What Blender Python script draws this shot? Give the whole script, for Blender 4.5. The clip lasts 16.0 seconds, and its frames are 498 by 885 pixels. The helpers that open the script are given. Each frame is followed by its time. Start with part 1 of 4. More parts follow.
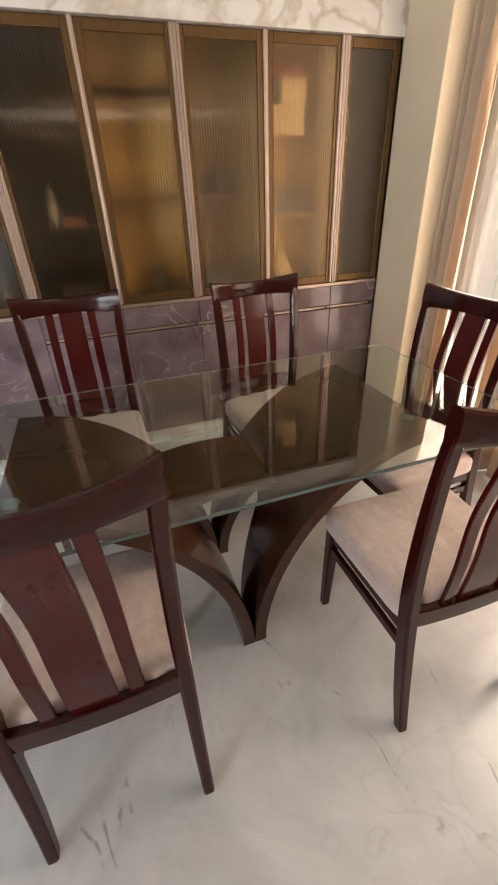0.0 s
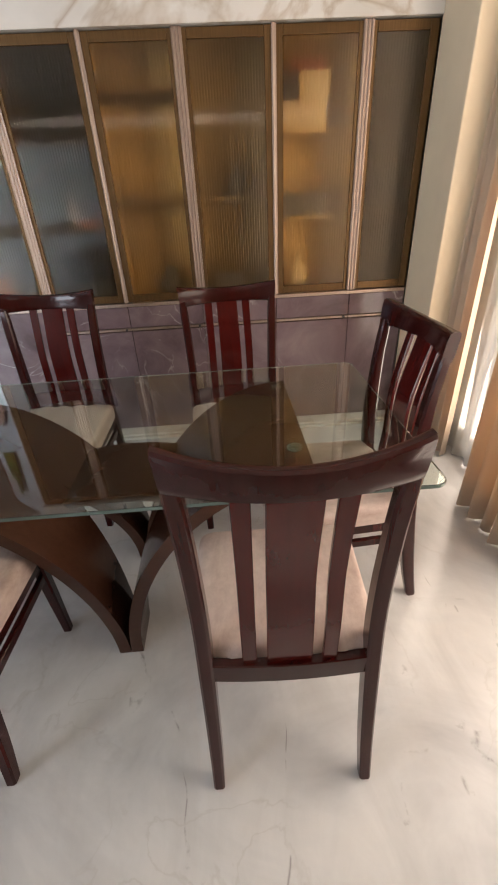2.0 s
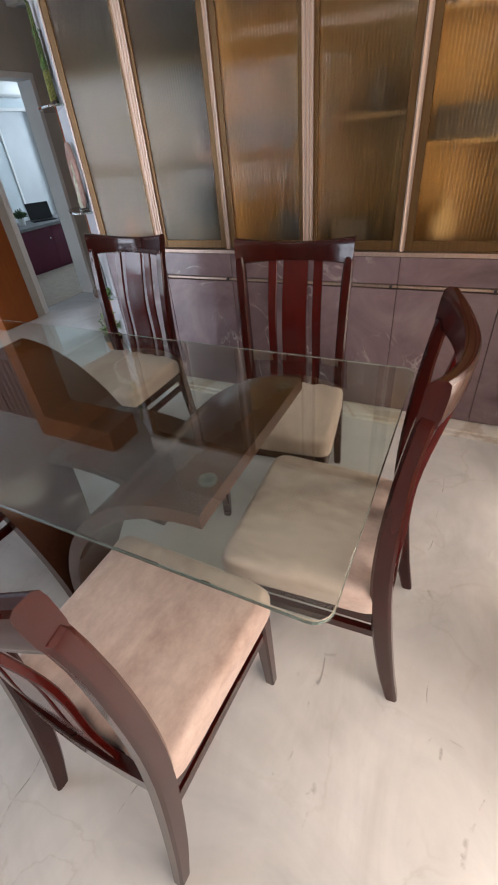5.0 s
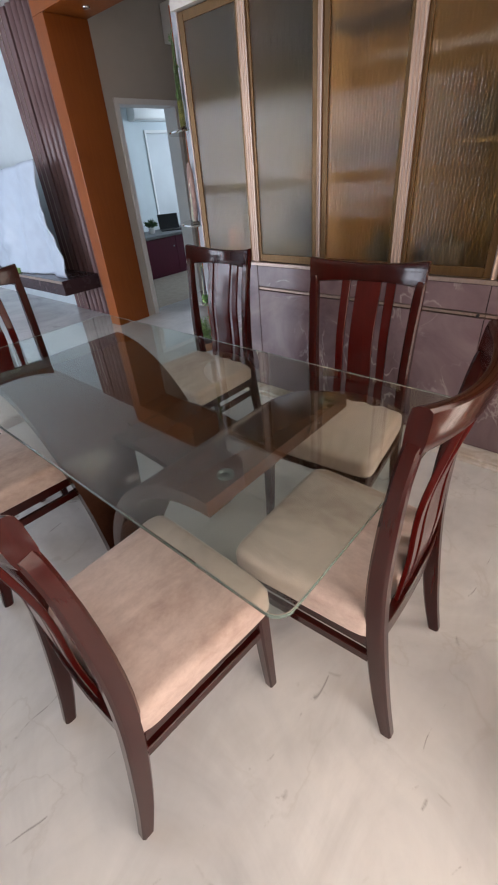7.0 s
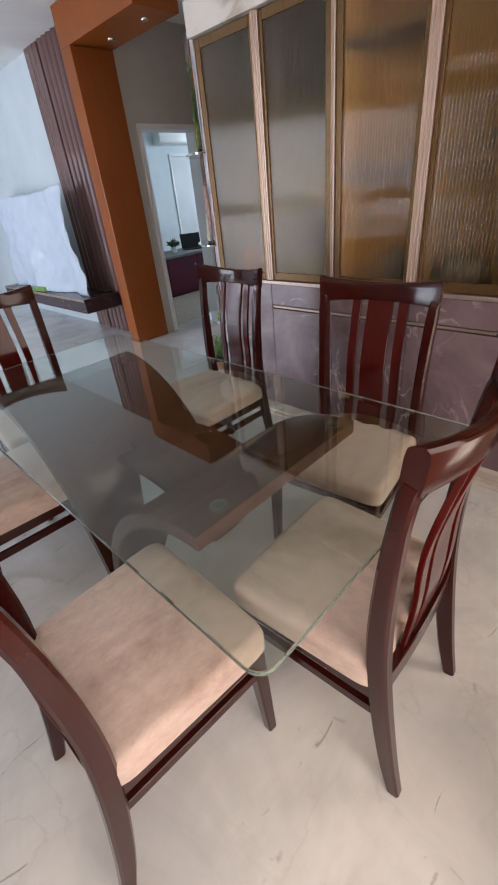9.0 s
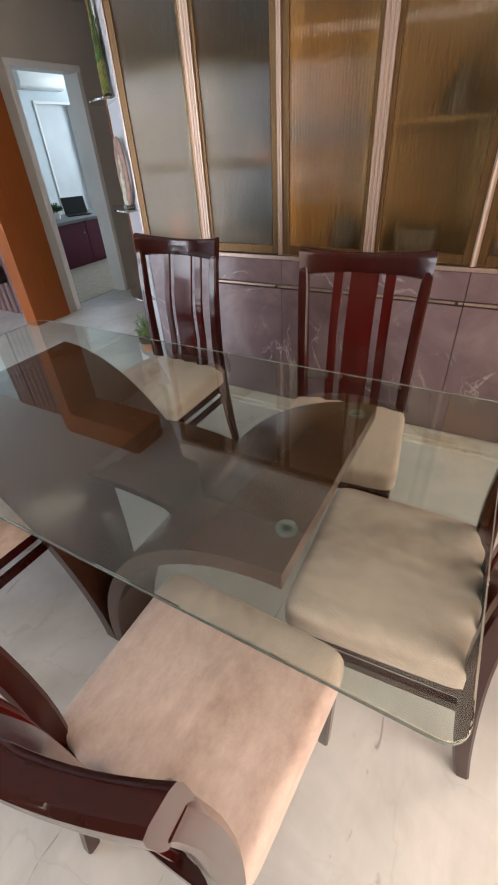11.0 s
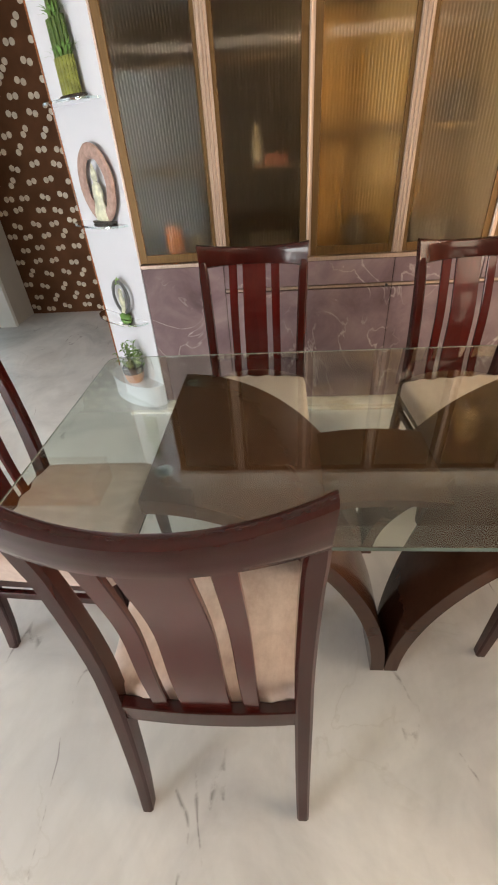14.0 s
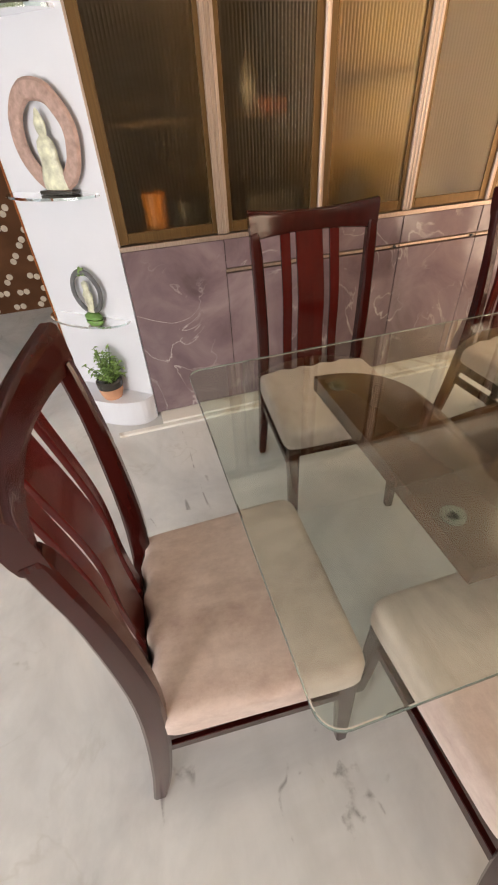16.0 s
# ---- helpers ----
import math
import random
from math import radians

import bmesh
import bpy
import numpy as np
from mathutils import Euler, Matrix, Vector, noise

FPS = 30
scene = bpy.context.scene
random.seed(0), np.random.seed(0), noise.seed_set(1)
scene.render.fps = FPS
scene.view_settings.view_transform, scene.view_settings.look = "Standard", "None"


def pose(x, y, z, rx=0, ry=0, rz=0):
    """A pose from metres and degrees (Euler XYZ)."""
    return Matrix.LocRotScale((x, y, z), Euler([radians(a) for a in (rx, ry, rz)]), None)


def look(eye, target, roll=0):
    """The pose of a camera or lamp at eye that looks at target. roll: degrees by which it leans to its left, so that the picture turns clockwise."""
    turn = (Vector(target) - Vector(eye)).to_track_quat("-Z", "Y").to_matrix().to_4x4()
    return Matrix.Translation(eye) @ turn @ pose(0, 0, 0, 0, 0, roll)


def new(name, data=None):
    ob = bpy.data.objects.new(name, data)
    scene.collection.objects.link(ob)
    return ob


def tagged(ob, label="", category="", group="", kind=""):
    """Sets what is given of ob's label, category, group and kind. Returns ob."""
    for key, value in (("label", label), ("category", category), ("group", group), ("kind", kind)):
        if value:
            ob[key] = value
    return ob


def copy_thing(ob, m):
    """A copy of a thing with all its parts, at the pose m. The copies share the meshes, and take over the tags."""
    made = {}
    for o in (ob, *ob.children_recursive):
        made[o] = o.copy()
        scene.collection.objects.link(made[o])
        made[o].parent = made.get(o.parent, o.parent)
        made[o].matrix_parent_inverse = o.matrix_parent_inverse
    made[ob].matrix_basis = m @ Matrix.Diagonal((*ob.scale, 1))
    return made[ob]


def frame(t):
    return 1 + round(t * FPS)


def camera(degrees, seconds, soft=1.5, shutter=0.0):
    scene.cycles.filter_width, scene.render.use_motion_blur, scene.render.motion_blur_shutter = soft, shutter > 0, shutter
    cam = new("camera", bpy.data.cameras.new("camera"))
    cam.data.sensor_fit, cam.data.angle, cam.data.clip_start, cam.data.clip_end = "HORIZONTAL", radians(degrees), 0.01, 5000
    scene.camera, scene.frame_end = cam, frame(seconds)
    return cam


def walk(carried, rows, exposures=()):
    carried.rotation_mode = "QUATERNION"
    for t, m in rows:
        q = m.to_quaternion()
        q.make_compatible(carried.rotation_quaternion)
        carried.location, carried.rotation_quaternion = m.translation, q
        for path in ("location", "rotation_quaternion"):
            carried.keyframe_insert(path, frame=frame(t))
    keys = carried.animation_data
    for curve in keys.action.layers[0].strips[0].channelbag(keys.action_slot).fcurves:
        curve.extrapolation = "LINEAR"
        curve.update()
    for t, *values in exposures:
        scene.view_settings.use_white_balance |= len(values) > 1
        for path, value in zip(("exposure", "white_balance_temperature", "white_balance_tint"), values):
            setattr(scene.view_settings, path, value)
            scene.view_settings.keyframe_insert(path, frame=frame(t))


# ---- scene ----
cam = camera(61.7, 16.0, 2.0)
PATH = [
    (0, (0.729, 0.664, 1.431), (1.272, 2.287, 0.413), -2.4),
    (0.5, (0.897, 0.554, 1.42), (1.363, 2.222, 0.421), -1.7),
    (1, (1.077, 0.531, 1.433), (1.444, 2.211, 0.417), -2.2),
    (1.5, (1.29, 0.57, 1.439), (1.554, 2.26, 0.403), -2.6),
    (2, (1.455, 0.604, 1.421), (1.525, 2.329, 0.412), -3.0),
    (2.5, (1.635, 0.656, 1.436), (1.476, 2.356, 0.393), -4.4),
    (3, (1.720, 0.736, 1.402), (1.451, 2.410, 0.351), -5.0),
    (3.5, (1.776, 0.89, 1.409), (1.427, 2.508, 0.286), -5.0),
    (4, (1.818, 0.966, 1.376), (1.399, 2.551, 0.232), -4.1),
    (4.5, (2.024, 1.053, 1.387), (1.406, 2.548, 0.211), -5.8),
    (5, (2.083, 1.082, 1.398), (1.3, 2.495, 0.218), -5.9),
    (7.6, (2.286, 1.125, 1.407), (1.102, 2.318, 0.324), -5.4),
    (8, (2.243, 1.137, 1.408), (1.052, 2.337, 0.341), -5.3),
    (8.5, (2.26, 1.189, 1.408), (1.0, 2.372, 0.351), -6.2),
    (8.7, (2.272, 1.208, 1.402), (1.005, 2.388, 0.362), -6.3),
    (11, (1.881, 1.149, 1.402), (1.037, 2.541, 0.224), -4.0),
    (11.5, (1.697, 1.076, 1.38), (1.15, 2.619, 0.215), -1.5),
    (12, (1.521, 0.978, 1.405), (1.205, 2.559, 0.221), -2.3),
    (12.5, (1.359, 0.774, 1.407), (1.104, 2.354, 0.207), -4.4),
    (13, (1.152, 0.71, 1.411), (0.962, 2.299, 0.21), -4.2),
    (13.5, (0.895, 0.765, 1.415), (0.694, 2.345, 0.205), -4.9),
    (14, (0.711, 0.887, 1.422), (0.547, 2.5, 0.251), -4.3),
    (14.5, (0.516, 1.051, 1.414), (0.439, 2.642, 0.206), -3.5),
    (15, (0.268, 1.1, 1.386), (0.354, 2.683, 0.168), -2.5),
    (15.5, (0.072, 1.136, 1.368), (0.269, 2.705, 0.144), -3.7),
    (16, (-0.052, 1.296, 1.363), (0.323, 2.793, 0.091), -3.9),
]
walk(cam, [(t, look(eye, target, roll)) for t, eye, target, roll in PATH], [(0, 0.04, 7050, 20), (2.5, -0.12, 6650, 19), (4, -0.02, 6600, 20), (5, -0.16, 6500, 21), (8, -0.28, 6450, 22), (11, 0.08, 6750, 20), (12, 0.28, 6800, 19), (13, 0.26, 6850, 17), (14, 0.52, 7600, 18), (16, 0.50, 8050, 22)])

# ---- light ----
world = bpy.data.worlds.new("world")
scene.world = world
world.use_nodes = True
wn = world.node_tree
sky = wn.nodes.new("ShaderNodeTexSky")
sky.sky_type, sky.sun_disc = "NISHITA", False
sky.sun_elevation, sky.sun_rotation = radians(42), radians(215)
wn.links.new(sky.outputs[0], wn.nodes["Background"].inputs[0])
wn.nodes["Background"].inputs[1].default_value = 0.12


def lamp(name, kind, m, energy, colour, **values):
    data = bpy.data.lights.new(name, kind)
    data.energy, data.color = energy, colour
    if kind == "AREA":
        data.shape, data.size, data.size_y = "RECTANGLE", values["size"], values["size_y"]
    elif kind == "SPOT":
        data.spot_size, data.spot_blend, data.shadow_soft_size = values["cone"], 0.6, 0.05
    else:
        data.angle = values["angle"]
    ob = new(name, data)
    ob.matrix_basis = m
    return ob


lamp("sunlight", "SUN", look((10, 2.4, 9), (2.9, 1.5, 1.2)), 5.0, (1.0, 0.90, 0.76), angle=radians(0.6))
# daylight in the openings: the glazed balcony front to the south-west, the curtained window to the east
lamp("balcony_daylight", "AREA", look((-3.65, -1.80, 1.22), (-3.3, 3.0, 1.1)), 255, (0.76, 0.90, 1.0), size=2.7, size_y=2.3)
lamp("east_daylight", "AREA", look((2.765, 1.7, 1.3), (0.0, 1.7, 1.2)), 66, (1.0, 0.89, 0.72), size=2.1, size_y=2.2)
# added cool fill lamp, unseen, brightens the bedroom; its walls have no window
lamp("bedroom_fill", "AREA", look((-3.6, 8.9, 1.7), (-3.8, 5.0, 1.0)), 72, (0.70, 0.90, 1.0), size=1.8, size_y=1.6)
# tube light on the south wall
lamp("tube_glow", "AREA", look((0.9, -1.50, 2.44), (0.9, 3.0, 0.2)), 4, (1.0, 0.88, 0.74), size=1.25, size_y=0.10)


# ---- materials ----
def material(name, colour, rough=0.5, metal=0.0):
    m = bpy.data.materials.new(name)
    m.use_nodes = True
    b = m.node_tree.nodes["Principled BSDF"]
    b.inputs["Base Color"].default_value = (*colour, 1)
    b.inputs["Roughness"].default_value, b.inputs["Metallic"].default_value = rough, metal
    return m


def nodes(m):
    t = m.node_tree
    return t, t.nodes["Principled BSDF"]


def coords(t, scale=(1, 1, 1), where="Object", turn=(0, 0, 0)):
    c, mp = t.nodes.new("ShaderNodeTexCoord"), t.nodes.new("ShaderNodeMapping")
    mp.inputs["Scale"].default_value = scale
    mp.inputs["Rotation"].default_value = turn
    t.links.new(c.outputs[where], mp.inputs[0])
    return mp.outputs[0]


def noisy(t, vec, scale, detail=4.0, rough=0.55, distort=0.0):
    n = t.nodes.new("ShaderNodeTexNoise")
    n.inputs["Scale"].default_value, n.inputs["Detail"].default_value = scale, detail
    n.inputs["Roughness"].default_value, n.inputs["Distortion"].default_value = rough, distort
    t.links.new(vec, n.inputs["Vector"])
    return n.outputs["Fac"]


def ramp(t, fac, stops):
    r = t.nodes.new("ShaderNodeValToRGB")
    while len(r.color_ramp.elements) < len(stops):
        r.color_ramp.elements.new(0.5)
    for e, (p, c) in zip(r.color_ramp.elements, stops):
        e.position, e.color = p, ((*c, 1) if len(c) == 3 else c)
    t.links.new(fac, r.inputs[0])
    return r.outputs[0]


def mixed(t, fac, a, b, mode="MIX"):
    n = t.nodes.new("ShaderNodeMix")
    n.data_type, n.blend_type = "RGBA", mode
    for sock, v in ((n.inputs[0], fac), (n.inputs[6], a), (n.inputs[7], b)):
        if isinstance(v, (int, float)):
            sock.default_value = v
        elif isinstance(v, tuple):
            sock.default_value = (*v, 1)
        else:
            t.links.new(v, sock)
    return n.outputs[2]


def maths(t, op, a, b=0.0):
    n = t.nodes.new("ShaderNodeMath")
    n.operation = op
    for sock, v in ((n.inputs[0], a), (n.inputs[1], b)):
        if isinstance(v, (int, float)):
            sock.default_value = v
        else:
            t.links.new(v, sock)
    return n.outputs[0]


def bumped(t, b, height, strength=0.2, distance=0.002):
    n = t.nodes.new("ShaderNodeBump")
    n.inputs["Strength"].default_value, n.inputs["Distance"].default_value = strength, distance
    t.links.new(height, n.inputs["Height"])
    t.links.new(n.outputs[0], b.inputs["Normal"])


def veins(t, vec, scale, width, detail=5.0, distort=0.6):
    """Thin crooked lines, 1 on the line: where a noise crosses its middle."""
    f = noisy(t, vec, scale, detail, 0.5, distort)
    d = maths(t, "ABSOLUTE", maths(t, "SUBTRACT", f, 0.5))
    return maths(t, "SUBTRACT", 1.0, maths(t, "MINIMUM", maths(t, "DIVIDE", d, width), 1.0))


def wood(name, dark, light, rough, grain=(14, 14, 1.2)):
    m = material(name, dark, rough)
    t, b = nodes(m)
    v = coords(t, grain)
    f = noisy(t, v, 3.0, 6, 0.6, 0.4)
    g = noisy(t, coords(t), 2.2, 2)
    c = ramp(t, f, [(0.15, dark), (0.85, light)])
    c = mixed(t, 0.35, c, ramp(t, g, [(0.35, dark), (0.65, light)]))
    t.links.new(c, b.inputs["Base Color"])
    t.links.new(maths(t, "ADD", rough - 0.06, maths(t, "MULTIPLY", noisy(t, coords(t), 9, 4), 0.14)), b.inputs["Roughness"])
    b.inputs["Coat Weight"].default_value, b.inputs["Coat Roughness"].default_value = 0.20, 0.06
    b.inputs["Specular IOR Level"].default_value = 0.24
    bumped(t, b, f, 0.05, 0.001)
    return m


MAHOGANY = wood("dark mahogany lacquer", (0.019, 0.0026, 0.0020), (0.046, 0.0050, 0.0036), 0.16)
SPLAT_WOOD = wood("red mahogany lacquer", (0.040, 0.0030, 0.0023), (0.088, 0.0055, 0.0040), 0.17)
BASE_WOOD = wood("table base mahogany", (0.038, 0.0155, 0.0096), (0.072, 0.028, 0.0165), 0.18, (1.5, 14, 14))
ORANGE_WOOD = wood("orange cabinet laminate, half-lit tone", (0.24, 0.060, 0.010), (0.34, 0.092, 0.016), 0.38)
BED_WOOD = wood("maroon bed board", (0.085, 0.008, 0.024), (0.12, 0.012, 0.034), 0.5)

MARBLE = material("white marble floor", (0.72, 0.71, 0.69), 0.12)
t, b = nodes(MARBLE)
v = coords(t)
cloud = ramp(t, noisy(t, v, 1.5, 6, 0.62, 0.8), [(0.28, (0.41, 0.42, 0.435)), (0.42, (0.57, 0.575, 0.58)), (0.56, (0.68, 0.68, 0.675)), (0.75, (0.76, 0.745, 0.725))])
smoke = ramp(t, noisy(t, coords(t, (1, 0.45, 1), "Object", (0, 0, 0.5)), 4.2, 6, 0.65, 1.1), [(0.40, (0, 0, 0)), (0.72, (1, 1, 1))])
gate = ramp(t, noisy(t, v, 6.0, 5, 0.65), [(0.53, (0, 0, 0)), (0.60, (1, 1, 1))])
line = maths(t, "MULTIPLY", veins(t, coords(t, (1.0, 0.30, 1), "Object", (0, 0, 0.25)), 1.9, 0.0045, 4, 0.25), gate)
gate2 = ramp(t, noisy(t, v, 1.6, 3, 0.5), [(0.47, (0, 0, 0)), (0.58, (1, 1, 1))])
fine = maths(t, "MULTIPLY", veins(t, coords(t, (1, 1, 1), "Object", (0, 0, 2.2)), 2.6, 0.013, 6, 0.8), gate2)
gate3 = ramp(t, noisy(t, v, 7.5, 4, 0.6), [(0.60, (0, 0, 0)), (0.67, (1, 1, 1))])
crack = maths(t, "MULTIPLY", veins(t, coords(t, (0.5, 1.0, 1), "Object", (0, 0, 0.9)), 1.7, 0.0042, 3.5, 0.3), gate3)
c = mixed(t, maths(t, "MULTIPLY", smoke, 0.45), cloud, (0.48, 0.475, 0.47))
c = mixed(t, maths(t, "MULTIPLY", fine, 0.20), c, (0.36, 0.33, 0.29))
c = mixed(t, maths(t, "MULTIPLY", line, 0.62), c, (0.13, 0.12, 0.12))
c = mixed(t, maths(t, "MULTIPLY", crack, 0.28), c, (0.17, 0.15, 0.13))
t.links.new(c, b.inputs["Base Color"])
t.links.new(maths(t, "ADD", 0.10, maths(t, "MULTIPLY", noisy(t, v, 5, 4), 0.12)), b.inputs["Roughness"])

FASCIA = material("white veined marble slab", (0.75, 0.72, 0.68), 0.2)
t, b = nodes(FASCIA)
v = coords(t, (1, 1, 1), "Object", (0, 0.7, 0))
c = mixed(t, veins(t, v, 1.8, 0.05, 5, 1.2), (0.74, 0.71, 0.66), (0.42, 0.32, 0.22))
t.links.new(mixed(t, 0.4, c, ramp(t, noisy(t, v, 3, 4), [(0.35, (0.60, 0.57, 0.53)), (0.65, (0.80, 0.78, 0.74))])), b.inputs["Base Color"])

PURPLE = material("plum grey marble laminate", (0.15, 0.115, 0.12), 0.16)
t, b = nodes(PURPLE)
v = coords(t)
c = ramp(t, noisy(t, v, 2.6, 6, 0.6, 1.0), [(0.28, (0.105, 0.070, 0.079)), (0.5, (0.178, 0.124, 0.135)), (0.74, (0.26, 0.195, 0.20))])
gate = ramp(t, noisy(t, v, 2.0, 3), [(0.47, (0, 0, 0)), (0.60, (1, 1, 1))])
c = mixed(t, maths(t, "MULTIPLY", maths(t, "MULTIPLY", veins(t, v, 2.4, 0.014, 6, 1.6), gate), 0.8), c, (0.50, 0.45, 0.44))
t.links.new(c, b.inputs["Base Color"])
t.links.new(maths(t, "ADD", 0.08, maths(t, "MULTIPLY", noisy(t, v, 6, 4), 0.12)), b.inputs["Roughness"])

SUEDE = material("beige suede", (0.42, 0.33, 0.27), 0.85)
t, b = nodes(SUEDE)
v = coords(t)
f = noisy(t, coords(t, (1, 0.32, 1), "Object", (0, 0, 0.30)), 9, 5, 0.6, 0.5)
c = ramp(t, f, [(0.32, (0.40, 0.29, 0.245)), (0.50, (0.53, 0.415, 0.365)), (0.68, (0.66, 0.545, 0.49))])
c = mixed(t, 0.32, c, ramp(t, noisy(t, coords(t, (1, 0.7, 1)), 34, 5, 0.7), [(0.36, (0.39, 0.285, 0.25)), (0.52, (0.57, 0.435, 0.385)), (0.66, (0.71, 0.57, 0.51))]))
t.links.new(c, b.inputs["Base Color"])
b.inputs["Sheen Weight"].default_value, b.inputs["Sheen Roughness"].default_value = 0.35, 0.4
bumped(t, b, noisy(t, v, 260, 3), 0.25, 0.0015)

GLASS = material("clear table glass", (0.81, 0.905, 0.85), 0.0)
GLASS.node_tree.nodes["Principled BSDF"].inputs["Transmission Weight"].default_value = 1.0
GLASS.node_tree.nodes["Principled BSDF"].inputs["IOR"].default_value = 1.54
SHELF_GLASS = material("shelf glass", (0.80, 0.93, 0.90), 0.02)
SHELF_GLASS.node_tree.nodes["Principled BSDF"].inputs["Transmission Weight"].default_value = 1.0
REEDED = material("bronze reeded glass", (0.70, 0.56, 0.36), 0.42)
t, b = nodes(REEDED)
b.inputs["Transmission Weight"].default_value, b.inputs["IOR"].default_value = 1.0, 1.15
b.inputs["Specular Tint"].default_value = (1, 0.80, 0.55, 1)
b.inputs["Specular IOR Level"].default_value = 0.0
b.inputs["Coat Weight"].default_value, b.inputs["Coat Roughness"].default_value, b.inputs["Coat IOR"].default_value = 1.0, 0.04, 1.36

GOLD = material("satin bronze aluminium", (0.30, 0.17, 0.07), 0.42, 0.6)
t, b = nodes(GOLD)
t.links.new(ramp(t, noisy(t, coords(t, (60, 60, 1.5)), 3, 4), [(0.3, (0.105, 0.056, 0.019)), (0.7, (0.155, 0.084, 0.030))]), b.inputs["Base Color"])
ROSE = material("rose champagne aluminium", (0.46, 0.35, 0.29), 0.48, 0.9)
t, b = nodes(ROSE)
t.links.new(ramp(t, noisy(t, coords(t, (80, 80, 1.2)), 3, 4), [(0.3, (0.38, 0.285, 0.235)), (0.7, (0.50, 0.39, 0.33))]), b.inputs["Base Color"])


def painted(name, colour, rough=0.6, vary=0.05, scale=3.0):
    m = material(name, colour, rough)
    t, b = nodes(m)
    lo, hi = tuple(k * (1 - vary) for k in colour), tuple(min(1, k * (1 + vary)) for k in colour)
    v = coords(t)
    t.links.new(ramp(t, noisy(t, v, scale, 5), [(0.3, lo), (0.7, hi)]), b.inputs["Base Color"])
    bumped(t, b, noisy(t, v, 90, 3), 0.06, 0.001)
    return m


WHITE = painted("white paint", (0.78, 0.78, 0.77))
CREAM = painted("cream paint", (0.82, 0.69, 0.50))
GREY_WALL = painted("warm grey paint", (0.50, 0.46, 0.41))
CEILING = painted("ceiling paint", (0.84, 0.83, 0.80), 0.8)
PANEL_WHITE = painted("white gloss laminate", (0.66, 0.67, 0.72), 0.3, 0.02)
# one cabinet laminate in three tones: interior light and shade put into colour
CARCASS_LIT = painted("cabinet laminate, lit tone", (0.56, 0.42, 0.21), 0.6, 0.12)
CARCASS_HALF_LIT = painted("cabinet laminate, half-lit tone", (0.30, 0.235, 0.14), 0.6, 0.12)
CARCASS_SHADED = painted("cabinet laminate, shaded tone", (0.080, 0.044, 0.016), 0.6, 0.12)
PLASTER = painted("cool white wall", (0.60, 0.67, 0.70))
CARPET = painted("beige bedroom floor", (0.36, 0.30, 0.24), 0.8, 0.12, 12)
BLANKET = painted("grey bedspread", (0.20, 0.20, 0.21), 0.9, 0.15, 14)
BLACK = painted("black plastic", (0.015, 0.015, 0.017), 0.35)
PLASTIC = painted("white plastic", (0.78, 0.78, 0.76), 0.35, 0.02)
GREY_DOOR = painted("grey white door", (0.52, 0.55, 0.57), 0.45)
STEEL = material("brushed steel", (0.62, 0.62, 0.62), 0.25, 1.0)
RUBBER = material("clear rubber", (0.50, 0.58, 0.52), 0.15)
RUBBER.node_tree.nodes["Principled BSDF"].inputs["Transmission Weight"].default_value = 0.9
LIT = material("lit diffuser", (1, 0.9, 0.75), 0.4)
LIT.node_tree.nodes["Principled BSDF"].inputs["Emission Color"].default_value = (1, 0.82, 0.58, 1)
LIT.node_tree.nodes["Principled BSDF"].inputs["Emission Strength"].default_value = 4

DRAPE = painted("beige curtain cloth", (0.72, 0.58, 0.44), 0.85, 0.06, 6)
t, b = nodes(DRAPE)
b.inputs["Sheen Weight"].default_value = 0.3
tr = t.nodes.new("ShaderNodeBsdfTranslucent")
tr.inputs[0].default_value = (0.72, 0.55, 0.36, 1)
mx = t.nodes.new("ShaderNodeMixShader")
mx.inputs[0].default_value = 0.35
t.links.new(b.outputs[0], mx.inputs[1])
t.links.new(tr.outputs[0], mx.inputs[2])
t.links.new(mx.outputs[0], t.nodes["Material Output"].inputs[0])
SHEER = material("white sheer cloth", (0.86, 0.86, 0.84), 0.9)
t, b = nodes(SHEER)
tr = t.nodes.new("ShaderNodeBsdfTranslucent")
tr.inputs[0].default_value = (0.90, 0.90, 0.88, 1)
mx = t.nodes.new("ShaderNodeMixShader")
mx.inputs[0].default_value = 0.62
t.links.new(b.outputs[0], mx.inputs[1])
t.links.new(tr.outputs[0], mx.inputs[2])
weave = t.nodes.new("ShaderNodeBsdfTransparent")
my = t.nodes.new("ShaderNodeMixShader")
my.inputs[0].default_value = 0.06
t.links.new(mx.outputs[0], my.inputs[1])
t.links.new(weave.outputs[0], my.inputs[2])
t.links.new(my.outputs[0], t.nodes["Material Output"].inputs[0])
SHEET = painted("thin white dust sheet", (0.52, 0.60, 0.70), 0.45, 0.05, 6)

FLUTED = wood("plum brown fluted laminate", (0.13, 0.072, 0.070), (0.20, 0.115, 0.110), 0.20, (6, 6, 1))
CONSOLE = wood("dark plum laminate", (0.040, 0.024, 0.030), (0.065, 0.040, 0.046), 0.25, (1, 8, 8))
WALLPAPER = material("brown dotted wallpaper", (0.10, 0.045, 0.022), 0.75)
t, b = nodes(WALLPAPER)
b.inputs["Specular IOR Level"].default_value = 0.15
t.links.new(ramp(t, noisy(t, coords(t), 5, 4), [(0.3, (0.07, 0.026, 0.010)), (0.7, (0.11, 0.044, 0.019))]), b.inputs["Base Color"])
DOT = painted("pale wallpaper dots", (0.50, 0.42, 0.33), 0.5, 0.15, 30)


